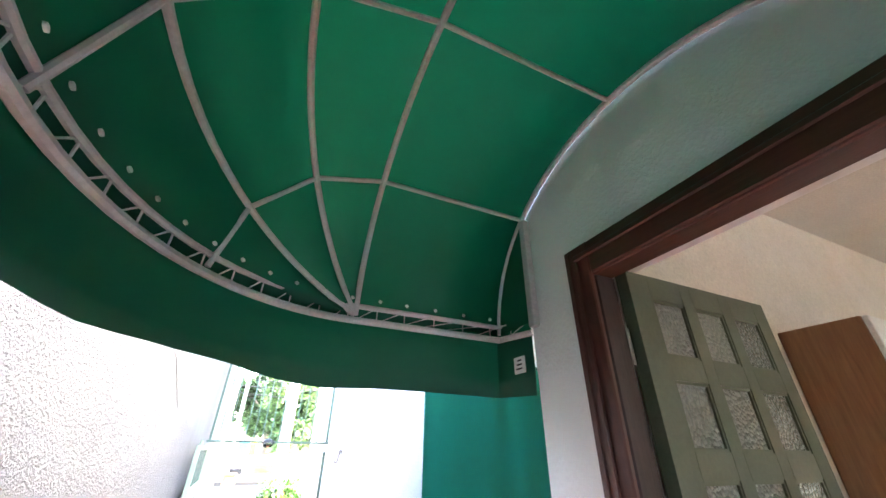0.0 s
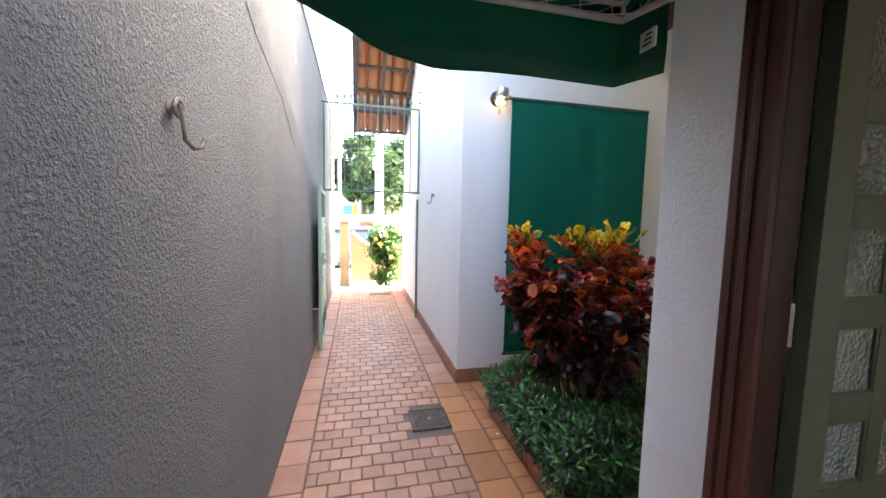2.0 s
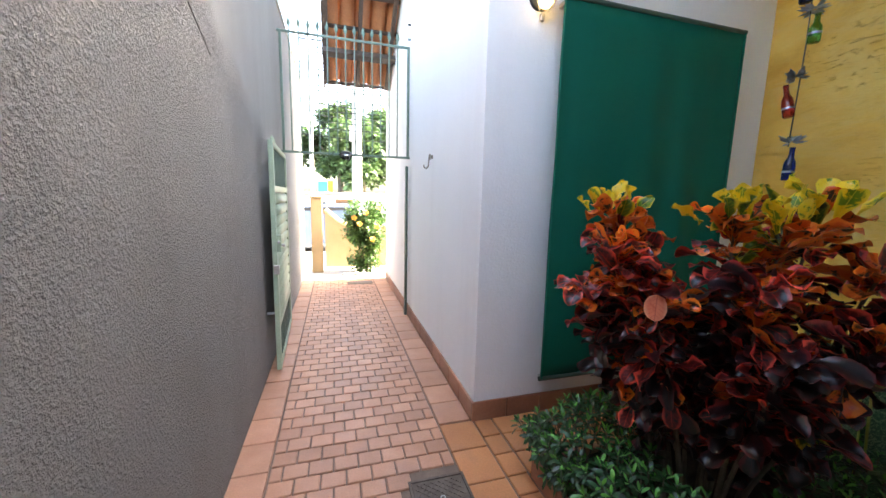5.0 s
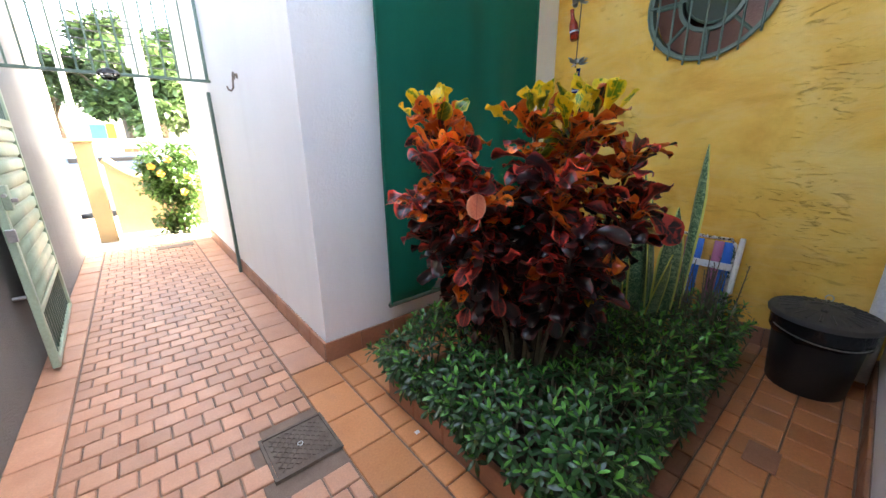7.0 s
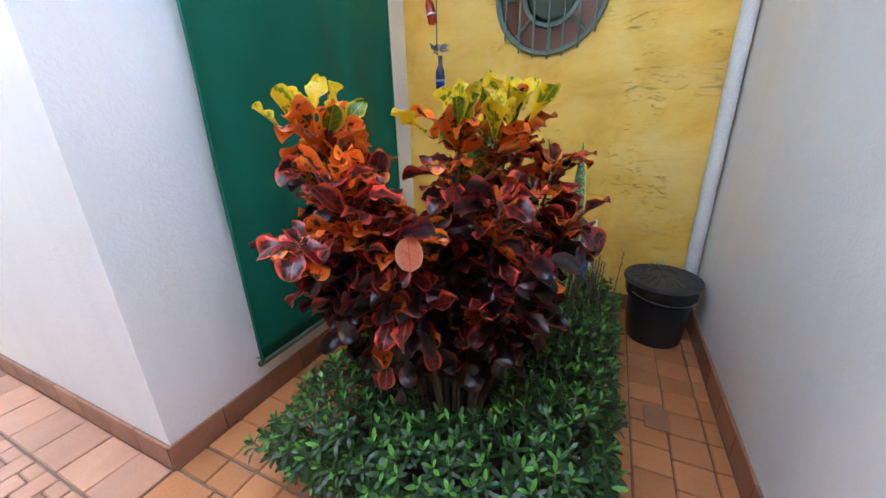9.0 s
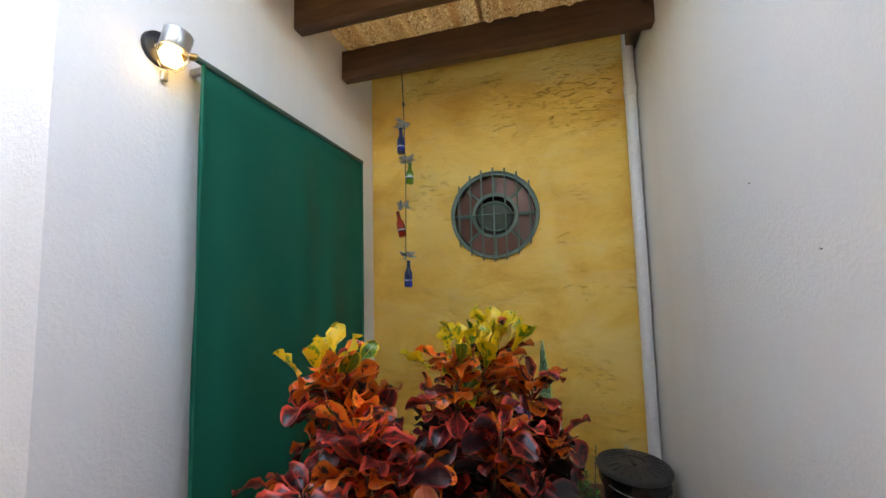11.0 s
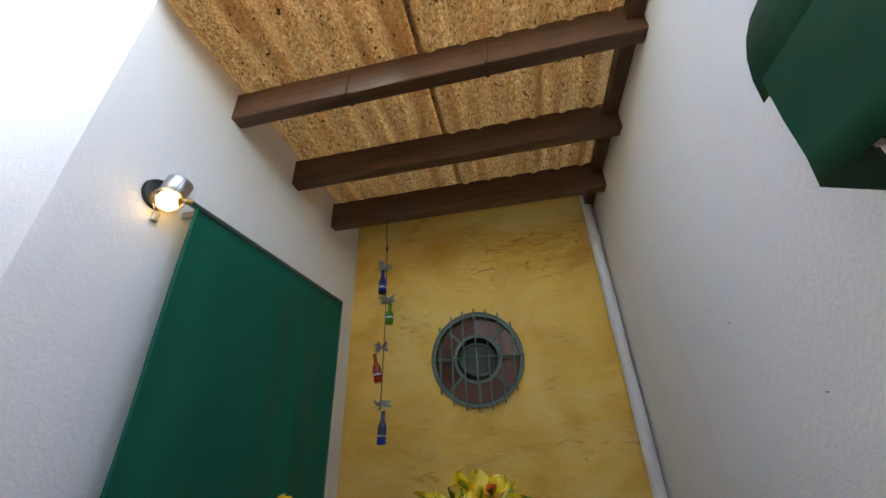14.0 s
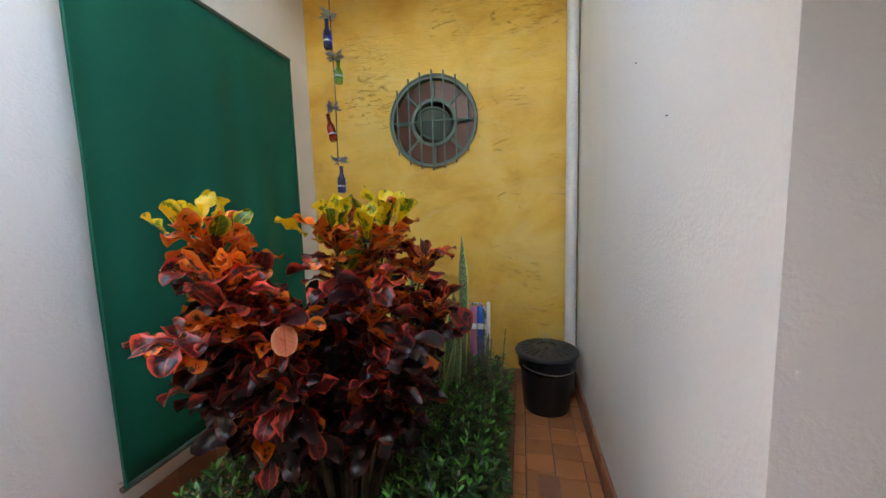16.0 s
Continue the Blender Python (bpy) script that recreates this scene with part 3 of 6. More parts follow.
# Enclosure added behind the window; its dark colour stands for an unlit room.
setting("wall_behind_window", Shape().box(XY + 1.5, YS, 0, XY + 1.6, YN + 0.15, 3.4).box(XY + 0.15, YN + 0.15, 0, XY + 1.6, YN + 0.2, 3.4).box(XY + 0.15, YS, 3.4, XY + 1.6, YN + 0.15, 3.45), SHADED_WOOD, "added wall behind the round window, shade put into its dark colour", "wall")
setting("wall_back", Shape().box(XL, -3.4, -0.01, XR, -3.2, 3.3), WHITE_STUCCO, "plain white wall closing the corridor", "wall")

# skirting tiles
rnd = random.Random(3)


def skirting(name, a, b, out):
    """A row of clay skirting tiles from a to b, standing out along out."""
    a, b, out = Vector((*a, 0)), Vector((*b, 0)), Vector((*out, 0))
    d = (b - a)
    k = max(1, round(d.length / 0.24))
    st = d / k
    base = setting(name, Shape().box(min(a.x, b.x, (a + out * 0.004).x, (b + out * 0.004).x), min(a.y, b.y, (a + out * 0.004).y, (b + out * 0.004).y), -0.011,
                                     max(a.x, b.x, (a + out * 0.004).x, (b + out * 0.004).x), max(a.y, b.y, (a + out * 0.004).y, (b + out * 0.004).y), 0.117), MORTAR, "row of brown clay skirting tiles", "skirting")
    for i in range(k):
        p, q = a + st * (i + 0.008) + out * 0.003, a + st * (i + 0.992) + out * 0.016
        part("tile", Shape().box(p.x, p.y, -0.01, q.x, q.y, 0.12 + rnd.uniform(-0.003, 0.003), 0.003), SKIRT_TILE, base)


skirting("baseboard_north", (XR + 0.005, YN), (XR + 0.005, 7.58), (-1, 0))
skirting("baseboard_recess", (XR - 0.012, YN), (XY - 0.02, YN), (0, -1))
skirting("baseboard_ochre", (XY, YN - 0.02), (XY, YS), (-1, 0))
skirting("baseboard_south", (XY - 0.02, YS), (XR + 0.02, YS), (0, 1))

# ---- awning over the doorway ----
AY, AZ, AX, RY, RZ = 0.755, 2.19, 0.863, 0.68, 0.575
awning = thing("awning", (XR, AY, AZ), "dark green cloth dome awning on grey tubes over the doorway", "awning")


def dome(th, ph, grow=0.0):
    h = (RZ + grow) * math.sin(th)
    return (AX - h * math.cos(ph), AY + (RY + grow) * math.cos(th), AZ + h * math.sin(ph))


TH = [math.pi * k / 28 for k in range(29)]
FAN = [radians(a) for a in (90, 59, 28, 0)]
rows = [[(XR - 0.002 - (XR - 0.002 - AX) * u, *dome(th, math.pi / 2, 0.012)[1:]) for th in TH] for u in (0, 0.5)]
for k in range(3):
    for u in (0, 0.33, 0.66):
        w = 1 - 0.04 * math.sin(math.pi * u)
        ph = FAN[k] + (FAN[k + 1] - FAN[k]) * u
        rows.append([tuple(Vector((AX, AY, AZ)) + (Vector(dome(th, ph, 0.012)) - Vector((AX, AY, AZ))) * (w if 0.05 < th < 3.09 else 1)) for th in TH])
rows.append([dome(th, 0, 0.012) for th in TH])
part("canopy", Shape().grid(rows), AWNING_CLOTH, awning, "taut dark green awning cloth", 0.002)
hoop = [(XR + 0.025, YS + 0.032), (XR - 0.025, AY + RY)] + [(AX + 0.25, AY + RY), (AX + 0.1, AY + RY)] + [dome(th, 0)[:2] for th in TH] + [(AX + 0.25, AY - RY), (XR - 0.02, AY - RY)]
rows = []
for z, grow in ((2.23, 0.012), (2.12, 0.016), (2.03, 0.014), (1.96, 0.02)):
    row = []
    for i, (x, y) in enumerate(hoop):
        d = Vector((x - 1.1, y - AY, 0)).normalized()
        wob = 0.006 * math.sin(i * 1.9) * (2.23 - z) / 0.27
        row.append((x + d.x * (grow + wob) if i > 1 else x, y + d.y * (grow + wob), z + ((0.006 * math.sin(i * 0.8) + 0.03 * max(0.0, min(1.0, (0.8 - x) / 0.4))) if z < 2 else 0)))
    rows.append(row)
th0 = math.acos((YS - AY) / RY)
edge = [(XR - 0.021, *dome(th0 * k / 6, math.pi / 2, 0.012)[1:]) for k in range(7)]
part("end_flap", Shape().add([(XR - 0.021, YS - 0.03, 2.19)] + edge + [(XR - 0.021, YS - 0.03, edge[-1][2])], [tuple(range(9))]), AWNING_CLOTH, awning, "", 0.002)
part("valance", Shape().grid(rows), AWNING_CLOTH, awning, "hanging green cloth valance", 0.003)
for x in (XR - 0.02, AX):
    part("rib", Shape().tube([(x, *dome(th, math.pi / 2)[1:]) for th in TH], 0.010), STEEL_TUBE, awning)
for ph in FAN[1:3]:
    part("rib", Shape().tube([dome(th, ph) for th in TH], 0.010), STEEL_TUBE, awning)
part("upper_hoop", Shape().tube([(x, y, 2.222) for x, y in hoop], 0.009), STEEL_TUBE, awning)
part("lower_hoop", Shape().tube([(x, y, 2.172) for x, y in hoop], 0.012), STEEL_TUBE, awning)
for th in (radians(46.5), radians(92), radians(131)):
    p = [(XR - 0.02, *dome(th, math.pi / 2)[1:])] + [dome(th, ph) for ph in FAN]
    part("purlin", Shape().tube(p, 0.008), STEEL_TUBE, awning)
part("wall_bar", Shape().box(XR - 0.03, YS - 0.045, 2.17, XR - 0.002, YS - 0.015, 2.60, 0.003), STEEL_TUBE, awning)
full = []
for a, b in zip(hoop, hoop[1:]):
    d = math.hypot(b[0] - a[0], b[1] - a[1])
    full += [(a[0] + (b[0] - a[0]) * u / 8, a[1] + (b[1] - a[1]) * u / 8, d / 8) for u in range(8)]
run, last = 0.0, -1.0
for i, (x, y, d) in enumerate(full):
    run += d
    if run - last > 0.092:
        last = run
        j = min(i + 6, len(full) - 1)
        dz = 0.05
        part("lacing", Shape().tube([(x, y, 2.224), (x, y, 2.17), (full[j][0], full[j][1], 2.172), (x, y, 2.226)], 0.0028, 5), CORD, awning)
        part("eyelet", Shape().lathe([(0.0065, 0), (0.0065, 0.004), (0.003, 0.005)], Matrix.Translation((x + (1.1 - x) * 0.02, y + (AY - y) * 0.02, 2.244)) @ Euler((1.3, 0, math.atan2(AY - y, 1.1 - x) + 1.57)).to_matrix().to_4x4(), 10), CORD, awning)
tag = part("maker_tag", Shape().box(XR - 0.026, 1.285, 2.03, XR - 0.020, 1.345, 2.085), WHITE_BOARD, awning, "small white sewn maker's tag")
for k in range(3):
    part("print_bar", Shape().box(XR - 0.0285, 1.298, 2.042 + 0.014 * k, XR - 0.0262, 1.332 - 0.006 * k, 2.047 + 0.014 * k), BLACK_METAL, tag)

# ---- doorway ----
fr = thing("door_frame", (XR, 0.55, 0), "dark brown moulded wooden door frame around the doorway", "door frame")
for y0, y1 in ((DOOR_B, 1.032), (DOOR_A - 0.07, DOOR_A)):
    inner = y0 if y0 == DOOR_B else y1
    outer = y1 if y0 == DOOR_B else y0
    sgn = 1 if outer > inner else -1
    part("casing", Shape().box(XR - 0.018, inner - sgn * 0.03, 0, XR - 0.001, outer, DOOR_Z + 0.075, 0.004).box(XR - 0.027, inner + sgn * 0.006, 0, XR - 0.0185, inner + sgn * 0.024, DOOR_Z + 0.02, 0.004).box(XR - 0.024, outer - sgn * 0.028, 0, XR - 0.0185, outer - sgn * 0.008, DOOR_Z + 0.062, 0.003), DARK_WOOD, fr)
    part("jamb", Shape().box(XR + 0.0, inner - sgn * 0.03, 0, XR + 0.076, inner - sgn * 0.001, DOOR_Z - 0.03, 0.004), SHADED_WOOD, fr)
DARK_WOOD_Y = wood("dark_brown_wood_lintel", (0.060, 0.018, 0.012), (0.105, 0.034, 0.021), "y", 0.40, 16.0)
part("head_casing", Shape().box(XR - 0.0175, DOOR_A + 0.03, DOOR_Z - 0.03, XR - 0.0015, DOOR_B - 0.03, DOOR_Z + 0.0735, 0.004).box(XR - 0.028, DOOR_A - 0.02, DOOR_Z + 0.022, XR - 0.0185, DOOR_B + 0.02, DOOR_Z + 0.042, 0.004), DARK_WOOD_Y, fr)
part("head", Shape().box(XR + 0.0, DOOR_A + 0.0, DOOR_Z - 0.03, XR + 0.076, DOOR_B, DOOR_Z - 0.001, 0.004), DARK_WOOD_Y, fr)
part("threshold", Shape().box(XR - 0.03, DOOR_A, -0.008, XR + 0.17, DOOR_B, 0.135, 0.006), CLAY_TILE, fr, "terracotta threshold")

LX0, LX1, LY0, LY1, LZ0, LZ1 = 1.545, 2.215, 0.905, 0.945, 0.15, 2.27
door = thing("door", (LX0, LY1, LZ0), "dark green door with pebbled glass lights, standing open", "door")
cols, rowz = [LX0 + 0.085 + 0.190 * k for k in range(3)], [LZ1 - 0.075 - 0.229 * k for k in range(8)]
LW, LH = 0.140, 0.166
xs = [LX0] + [v for c in cols for v in (c, c + LW)] + [LX1]
for i in range(0, len(xs), 2):
    part("stile", Shape().box(xs[i], LY0, LZ0, xs[i + 1], LY1, LZ1, 0.0008), DOOR_GREEN, door)
for c in cols:
    top = LZ1
    for z in rowz + [LZ0]:
        part("rail", Shape().box(c + 0.0003, LY0 + 0.0002, z, c + LW - 0.0003, LY1 - 0.0002, top), DOOR_GREEN, door)
        top = z - LH
    for z in rowz:
        part("pane", Shape().box(c + 0.001, LY0 + 0.009, z - LH + 0.001, c + LW - 0.001, LY0 + 0.015, z - 0.001), PEBBLED, door, "pebbled glass pane")
        b = Shape()
        for q in ((c, z - 0.008, c + LW, z), (c, z - LH, c + LW, z - LH + 0.008), (c, z - LH + 0.0082, c + 0.008, z - 0.0082), (c + LW - 0.008, z - LH + 0.0082, c + LW, z - 0.0082)):
            b.box(q[0] + 0.0005, LY0 + 0.003, q[1], q[2] - 0.0005, LY0 + 0.0088, q[3])
        part("bead", b, DOOR_GREEN, door)
lock = part("lock_plate", Shape().box(LX1 - 0.055, LY0 - 0.006, 1.15, LX1 - 0.015, LY0 - 0.0005, 1.38, 0.003), BLACK_METAL, door, "dark metal lock plate")
part("handle", Shape().tube([(LX1 - 0.035, LY0 - 0.005, 1.31), (LX1 - 0.035, LY0 - 0.05, 1.31), (LX1 - 0.06, LY0 - 0.058, 1.308), (LX1 - 0.15, LY0 - 0.058, 1.30)], 0.009), BLACK_METAL, lock)
for z in (0.45, 1.28, 2.05):
    part("hinge", Shape().tube([(LX0 - 0.012, LY1 - 0.005, z - 0.05), (LX0 - 0.012, LY1 - 0.005, z + 0.05)], 0.008).box(LX0 - 0.01, LY1 - 0.004, z - 0.045, LX0 + 0.03, LY1 + 0.002, z + 0.045), GALVANISED, door, "steel hinge")

cab = thing("wall_cabinet", (2.6, 1.05, 1.47), "brown wood wall cabinet with white front edge in the kitchen", "cabinet")
part("body", Shape().box(2.60, 0.79, 1.47, 3.40, 1.058, 2.255, 0.003), CABINET_WOOD, cab)
for k in range(2):
    dr = part("cabinet_door", Shape().box(2.602 + 0.4 * k, 0.768, 1.472, 2.998 + 0.4 * k, 0.788, 2.253, 0.004), WHITE_BOARD, cab, "white laminate door")
    part("handle", Shape().tube([(2.95 + 0.1 * k, 0.768, 1.55), (2.95 + 0.1 * k, 0.745, 1.56), (2.95 + 0.1 * k, 0.745, 1.66), (2.95 + 0.1 * k, 0.768, 1.67)], 0.005), GALVANISED, dr)

# ---- roof over the recess ----
SLOPE = -0.008


def zr(x):
    return 3.425 + SLOPE * (x - 1.45)


roof = thing("corrugated_roof", (1.45, 2.3, 3.42), "stained brown corrugated fibre-cement roof sheets on timber beams", "roof")
for y0, y1, lift in ((YS + 0.03, 2.34, 0.0), (2.30, YN + 0.001, 0.012)):
    rows = []
    for x in [1.44 + 0.05 * k for k in range(37)]:
        ys = np.linspace(y0, y1, 90)
        rows.append([(x, float(y), zr(x) + lift + 0.034 * math.sin((float(y) - YS) / 0.1765 * 6.2832) + 0.003 * noise.noise(Vector((x * 3, float(y) * 3, 1)))) for y in ys])
    part("sheet", Shape().grid(rows), FIBRE, roof, "", 0.008)
# Unseen strip added to keep sky light off the ochre wall's top.
part("flashing", Shape().box(3.20, YS + 0.001, 3.455, XY - 0.001, YN - 0.001, 3.48), GALVANISED, roof, "unseen metal strip added to stop light leaking in")
for i, (x, z) in enumerate(((1.985, 3.215), (2.575, 3.19), (3.135, 3.165))):
    m = thing("roof_beam", (x, 2.3, z), "dark brown timber beam under the corrugated roof", "beam", "beams under the roof")
    w = 0.085
    s = Shape()
    ys = [YS + 0.001 + (YN - YS - 0.002) * k / 14 for k in range(15)]
    rows = []
    for y in ys:
        o = [0.003 * noise.noise(Vector((x, y * 4, k))) for k in range(4)]
        rows.append([(x + o[0], y, z + 0.006), (x + 0.006, y, z + o[1]), (x + w - 0.006, y, z + o[1]), (x + w + o[2], y, z + 0.006), (x + w + o[2], y, zr(x) - 0.022), (x + o[0], y, zr(x) - 0.022)])
    s.grid(rows, True)
    s.f += [tuple(range(6))[::-1], tuple(14 * 6 + k for k in range(6))]
    part("timber", s, BEAM_WOOD, m)
    for y in ((2.72, 1.98) if i == 0 else ()):
        part("band_mark", Shape().box(x - 0.006, y, z - 0.004, x + w + 0.004, y + 0.018, z + 0.15, 0.003), BEAM_WOOD, m, "dark strap mark around the timber")
wp = thing("wall_plate", (2.5, YS + 0.05, 3.25), "dark brown timber along the white wall under the roof", "beam")
part("timber", Shape().box(1.40, YS + 0.002, 3.29, XY - 0.002, YS + 0.075, 3.375, 0.005), wood("brown_beam_long", (0.045, 0.020, 0.010), (0.15, 0.070, 0.034), "x", 0.5), wp)

# ---- canvas screen on the white wall ----
screen = thing("canvas_screen", (2.54, 3.3, 0.28), "dark green canvas screen stretched between bars on the white wall", "screen")
GX0, GX1, GZ0, GZ1, GY = 1.86, 3.225, 0.285, 2.52, 3.305
rows = []
for k in range(25):
    v = k / 24
    row = []
    for j in range(61):
        u = j / 60
        fold = 0.015 * math.sin(u * 23 + 1.5 * v) * (0.25 + 0.75 * v) * (0.3 + 0.9 * u) + 0.012 * noise.noise(Vector((u * 9, v * 0.8, 3))) + 0.016 * noise.noise(Vector((u * 5 - v * 4, 0.6 * v, 8)))
        row.append((GX0 + (GX1 - GX0) * u, GY + fold * math.sin(math.pi * v) ** 0.4, GZ1 - (GZ1 - GZ0) * v))
    rows.append(row)
part("cloth", Shape().grid(rows), SCREEN_CLOTH, screen, "", 0.002)
part("top_bar", Shape().tube([(GX0 - 0.03, GY, GZ1 + 0.006), (GX1 + 0.01, GY, GZ1 + 0.006)], 0.014), POST_GREEN, screen)
part("bottom_bar", Shape().tube([(GX0 - 0.01, GY, GZ0), (GX1 + 0.01, GY, GZ0)], 0.015), POST_GREEN, screen)
for x in (GX0, GX1 - 0.008):
    part("hem", Shape().box(x, GY - 0.014, GZ0, x + 0.008, GY - 0.003, GZ1), SCREEN_CLOTH, screen)
for x in (GX0 + 0.05, GX1 - 0.05):
    part("bracket", Shape().box(x - 0.012, GY, GZ1 - 0.01, x + 0.012, YN - 0.001, GZ1 + 0.02, 0.003), GALVANISED, screen)
    part("stay", Shape().tube([(x, GY, GZ0), (x, YN - 0.015, GZ0 - 0.03)], 0.005, 6), GALVANISED, screen)

# ---- wall lamp ----
lamp = thing("wall_lamp", (1.75, YN, 2.52), "lit bulkhead wall lamp with wire cage and black base", "wall lamp")
LM = Matrix.Translation((1.77, YN - 0.001, 2.545)) @ Euler((radians(90), 0, 0)).to_matrix().to_4x4()
part("base", Shape().lathe([(0.068, 0), (0.066, 0.018), (0.05, 0.026)], LM, 28), BLACK_METAL, lamp, "round black base")
JM = Matrix.Translation((1.79, YN - 0.075, 2.605)) @ Euler((radians(188), radians(8), 0)).to_matrix().to_4x4()
part("socket", Shape().lathe([(0.046, -0.012), (0.050, 0.0), (0.050, 0.06), (0.047, 0.066)], JM, 26), GALVANISED, lamp, "grey metal socket")
part("jar", Shape().lathe([(0.044, 0.06), (0.045, 0.10), (0.040, 0.125), (0.022, 0.142), (0.004, 0.147)], JM, 24), CLEAR, lamp, "clear glass jar")
part("bulb", Shape().lathe([(0.012, 0.055), (0.024, 0.075), (0.030, 0.095), (0.024, 0.115), (0.004, 0.126)], JM, 18), BULB, lamp, "glowing warm bulb")
part("neck", Shape().tube([(1.775, YN - 0.02, 2.565), (1.782, YN - 0.045, 2.58), (1.788, YN - 0.07, 2.602)], 0.016), BLACK_METAL, lamp)
for k in range(6):
    a = 1.0472 * k
    part("cage_wire", Shape().tube([pt(JM, 0.056 * math.cos(a), 0.056 * math.sin(a), z) if z < 0.13 else pt(JM, 0.025 * math.cos(a), 0.025 * math.sin(a), z) for z in (0.0, 0.06, 0.11, 0.15)], 0.0018, 5), GALVANISED, lamp)
part("cage_ring", Shape().tube([pt(JM, 0.057 * math.cos(0.2618 * k), 0.057 * math.sin(0.2618 * k), 0.085) for k in range(24)], 0.002, 5, True), GALVANISED, lamp)
rod = thing("brass_rod_end", (1.83, 3.33, 2.52), "worn brass elbow holding the canvas screen's bar", "bracket")
part("elbow", Shape().tube([(GX0 - 0.02, GY, GZ1 + 0.012), (GX0 - 0.055, GY + 0.02, GZ1 + 0.005), (GX0 - 0.075, GY + 0.06, GZ1 - 0.01), (GX0 - 0.08, YN - 0.002, GZ1 - 0.01)], 0.015, 10), BRASS, rod)
part("wall_clip", Shape().box(1.775, YN - 0.02, 2.425, 1.80, YN - 0.001, 2.465, 0.003), GALVANISED, rod)

# ---- round window ----
win = thing("window_1", (XY, CY, CZ - CR), "round green steel window with spokes, bronze panes and bars", "window", "", "structure")
WM = Matrix.Translation((XY, CY, CZ)) @ Euler((0, radians(90), 0)).to_matrix().to_4x4()


def ring_path(r, depth, k=40):
    return [(XY + depth, CY + r * math.cos(6.28318 * i / k), CZ + r * math.sin(6.28318 * i / k)) for i in range(k)]


def band(r0, r1, d0, d1):
    return Shape().lathe([(r0, d0), (r1, d0), (r1, d1), (r0, d1), (r0, d0)], WM, 48, True)


part("outer_ring", band(CR - 0.018, CR + 0.008, -0.012, 0.05), GRILLE_GREEN, win)
part("inner_ring", band(0.163, 0.186, 0.02, 0.06), GRILLE_GREEN, win)
for k in range(8):
    a = math.pi / 4 * k
    p = [(XY + 0.035, CY + r * math.cos(a), CZ + r * math.sin(a)) for r in (0.185, CR - 0.025)]
    part("spoke", Shape().tube(p, 0.011, 6), GRILLE_GREEN, win)
    q = Shape()
    pts = [(r, a + (math.pi / 4) * u) for r, us in ((0.188, (0.04, 0.35, 0.65, 0.96)), (CR - 0.028, (0.97, 0.8, 0.6, 0.4, 0.2, 0.03))) for u in us]
    f0 = [(XY + 0.04, CY + r * math.cos(t), CZ + r * math.sin(t)) for r, t in pts]
    q.add(f0 + [(x + 0.006, y, z) for x, y, z in f0], [tuple(range(10)), tuple(range(10, 20))[::-1]] + [(i, (i + 1) % 10, 10 + (i + 1) % 10, 10 + i) for i in range(10)])
    part("pane", q, BRONZE_PANE, win, "bronze textured glass pane")
TM = Matrix.Translation((XY + 0.045, CY, CZ - 0.01)) @ Euler((0, radians(46), 0)).to_matrix().to_4x4()
part("tilting_pane", Shape().lathe([(0.001, -0.003), (0.135, -0.003), (0.135, 0.003), (0.001, 0.003)], TM, 36), PALE_PANE, win, "tilted round glass pane")
part("tilting_ring", Shape().lathe([(0.134, -0.012), (0.147, -0.012), (0.147, 0.012), (0.134, 0.012), (0.134, -0.012)], TM, 36, True), GRILLE_GREEN, win)
for k in range(7):
    y = (k - 3) * 0.094
    half = math.sqrt(max(0.0, (CR + 0.025) ** 2 - y * y)) + 0.012
    part("bar", Shape().tube([(XY - 0.030, CY + y, CZ - half), (XY - 0.030, CY + y, CZ + half)], 0.0065, 6), GRILLE_GREEN, win)
part("cross_bar", Shape().tube([(XY - 0.024, CY - CR - 0.01, CZ), (XY - 0.024, CY + CR + 0.01, CZ)], 0.0065, 6), GRILLE_GREEN, win)
part("bar_ring", Shape().tube(ring_path(CR + 0.005, -0.022), 0.0075, 6, True), GRILLE_GREEN, win)

# ---- drain pipe in the corner ----
pipe = thing("drain_pipe", (XY - 0.055, YS + 0.055, 0), "white plastic drain pipe in the recess corner", "pipe")
part("pipe", Shape().tube([(XY - 0.055, YS + 0.055, z) for z in (-0.01, 1.6, 3.40)], 0.040, 16), WHITE_PIPE, pipe)
part("collar", Shape().tube([(XY - 0.055, YS + 0.055, 2.92), (XY - 0.055, YS + 0.055, 3.0)], 0.046, 16), WHITE_PIPE, pipe)

# ---- mobile of bottles ----
mob = thing("bottle_mobile", (3.165, 2.93, 1.55), "string of coloured glass bottles with tin flowers hanging from a beam", "bottle mobile")
SX, SY = 3.16, 2.925
part("string", Shape().tube([(3.17, SY, 3.30), (SX - 0.012, SY + 0.004, 3.16), (SX, SY, 2.9), (SX + 0.004, SY - 0.008, 2.3), (SX, SY, 1.75)], 0.0035, 6), BLACK_METAL, mob)
part("knot", Shape().tube([(SX, SY, 2.93), (SX + 0.004, SY, 2.90), (SX, SY, 2.87)], [0.003, 0.011, 0.003], 7), BLACK_METAL, mob)
TIN = surface("old_tin", (0.26, 0.29, 0.34), (0.50, 0.54, 0.60), 0.38, metal=0.5, scale=30, bump=0.2)
rnd = random.Random(11)
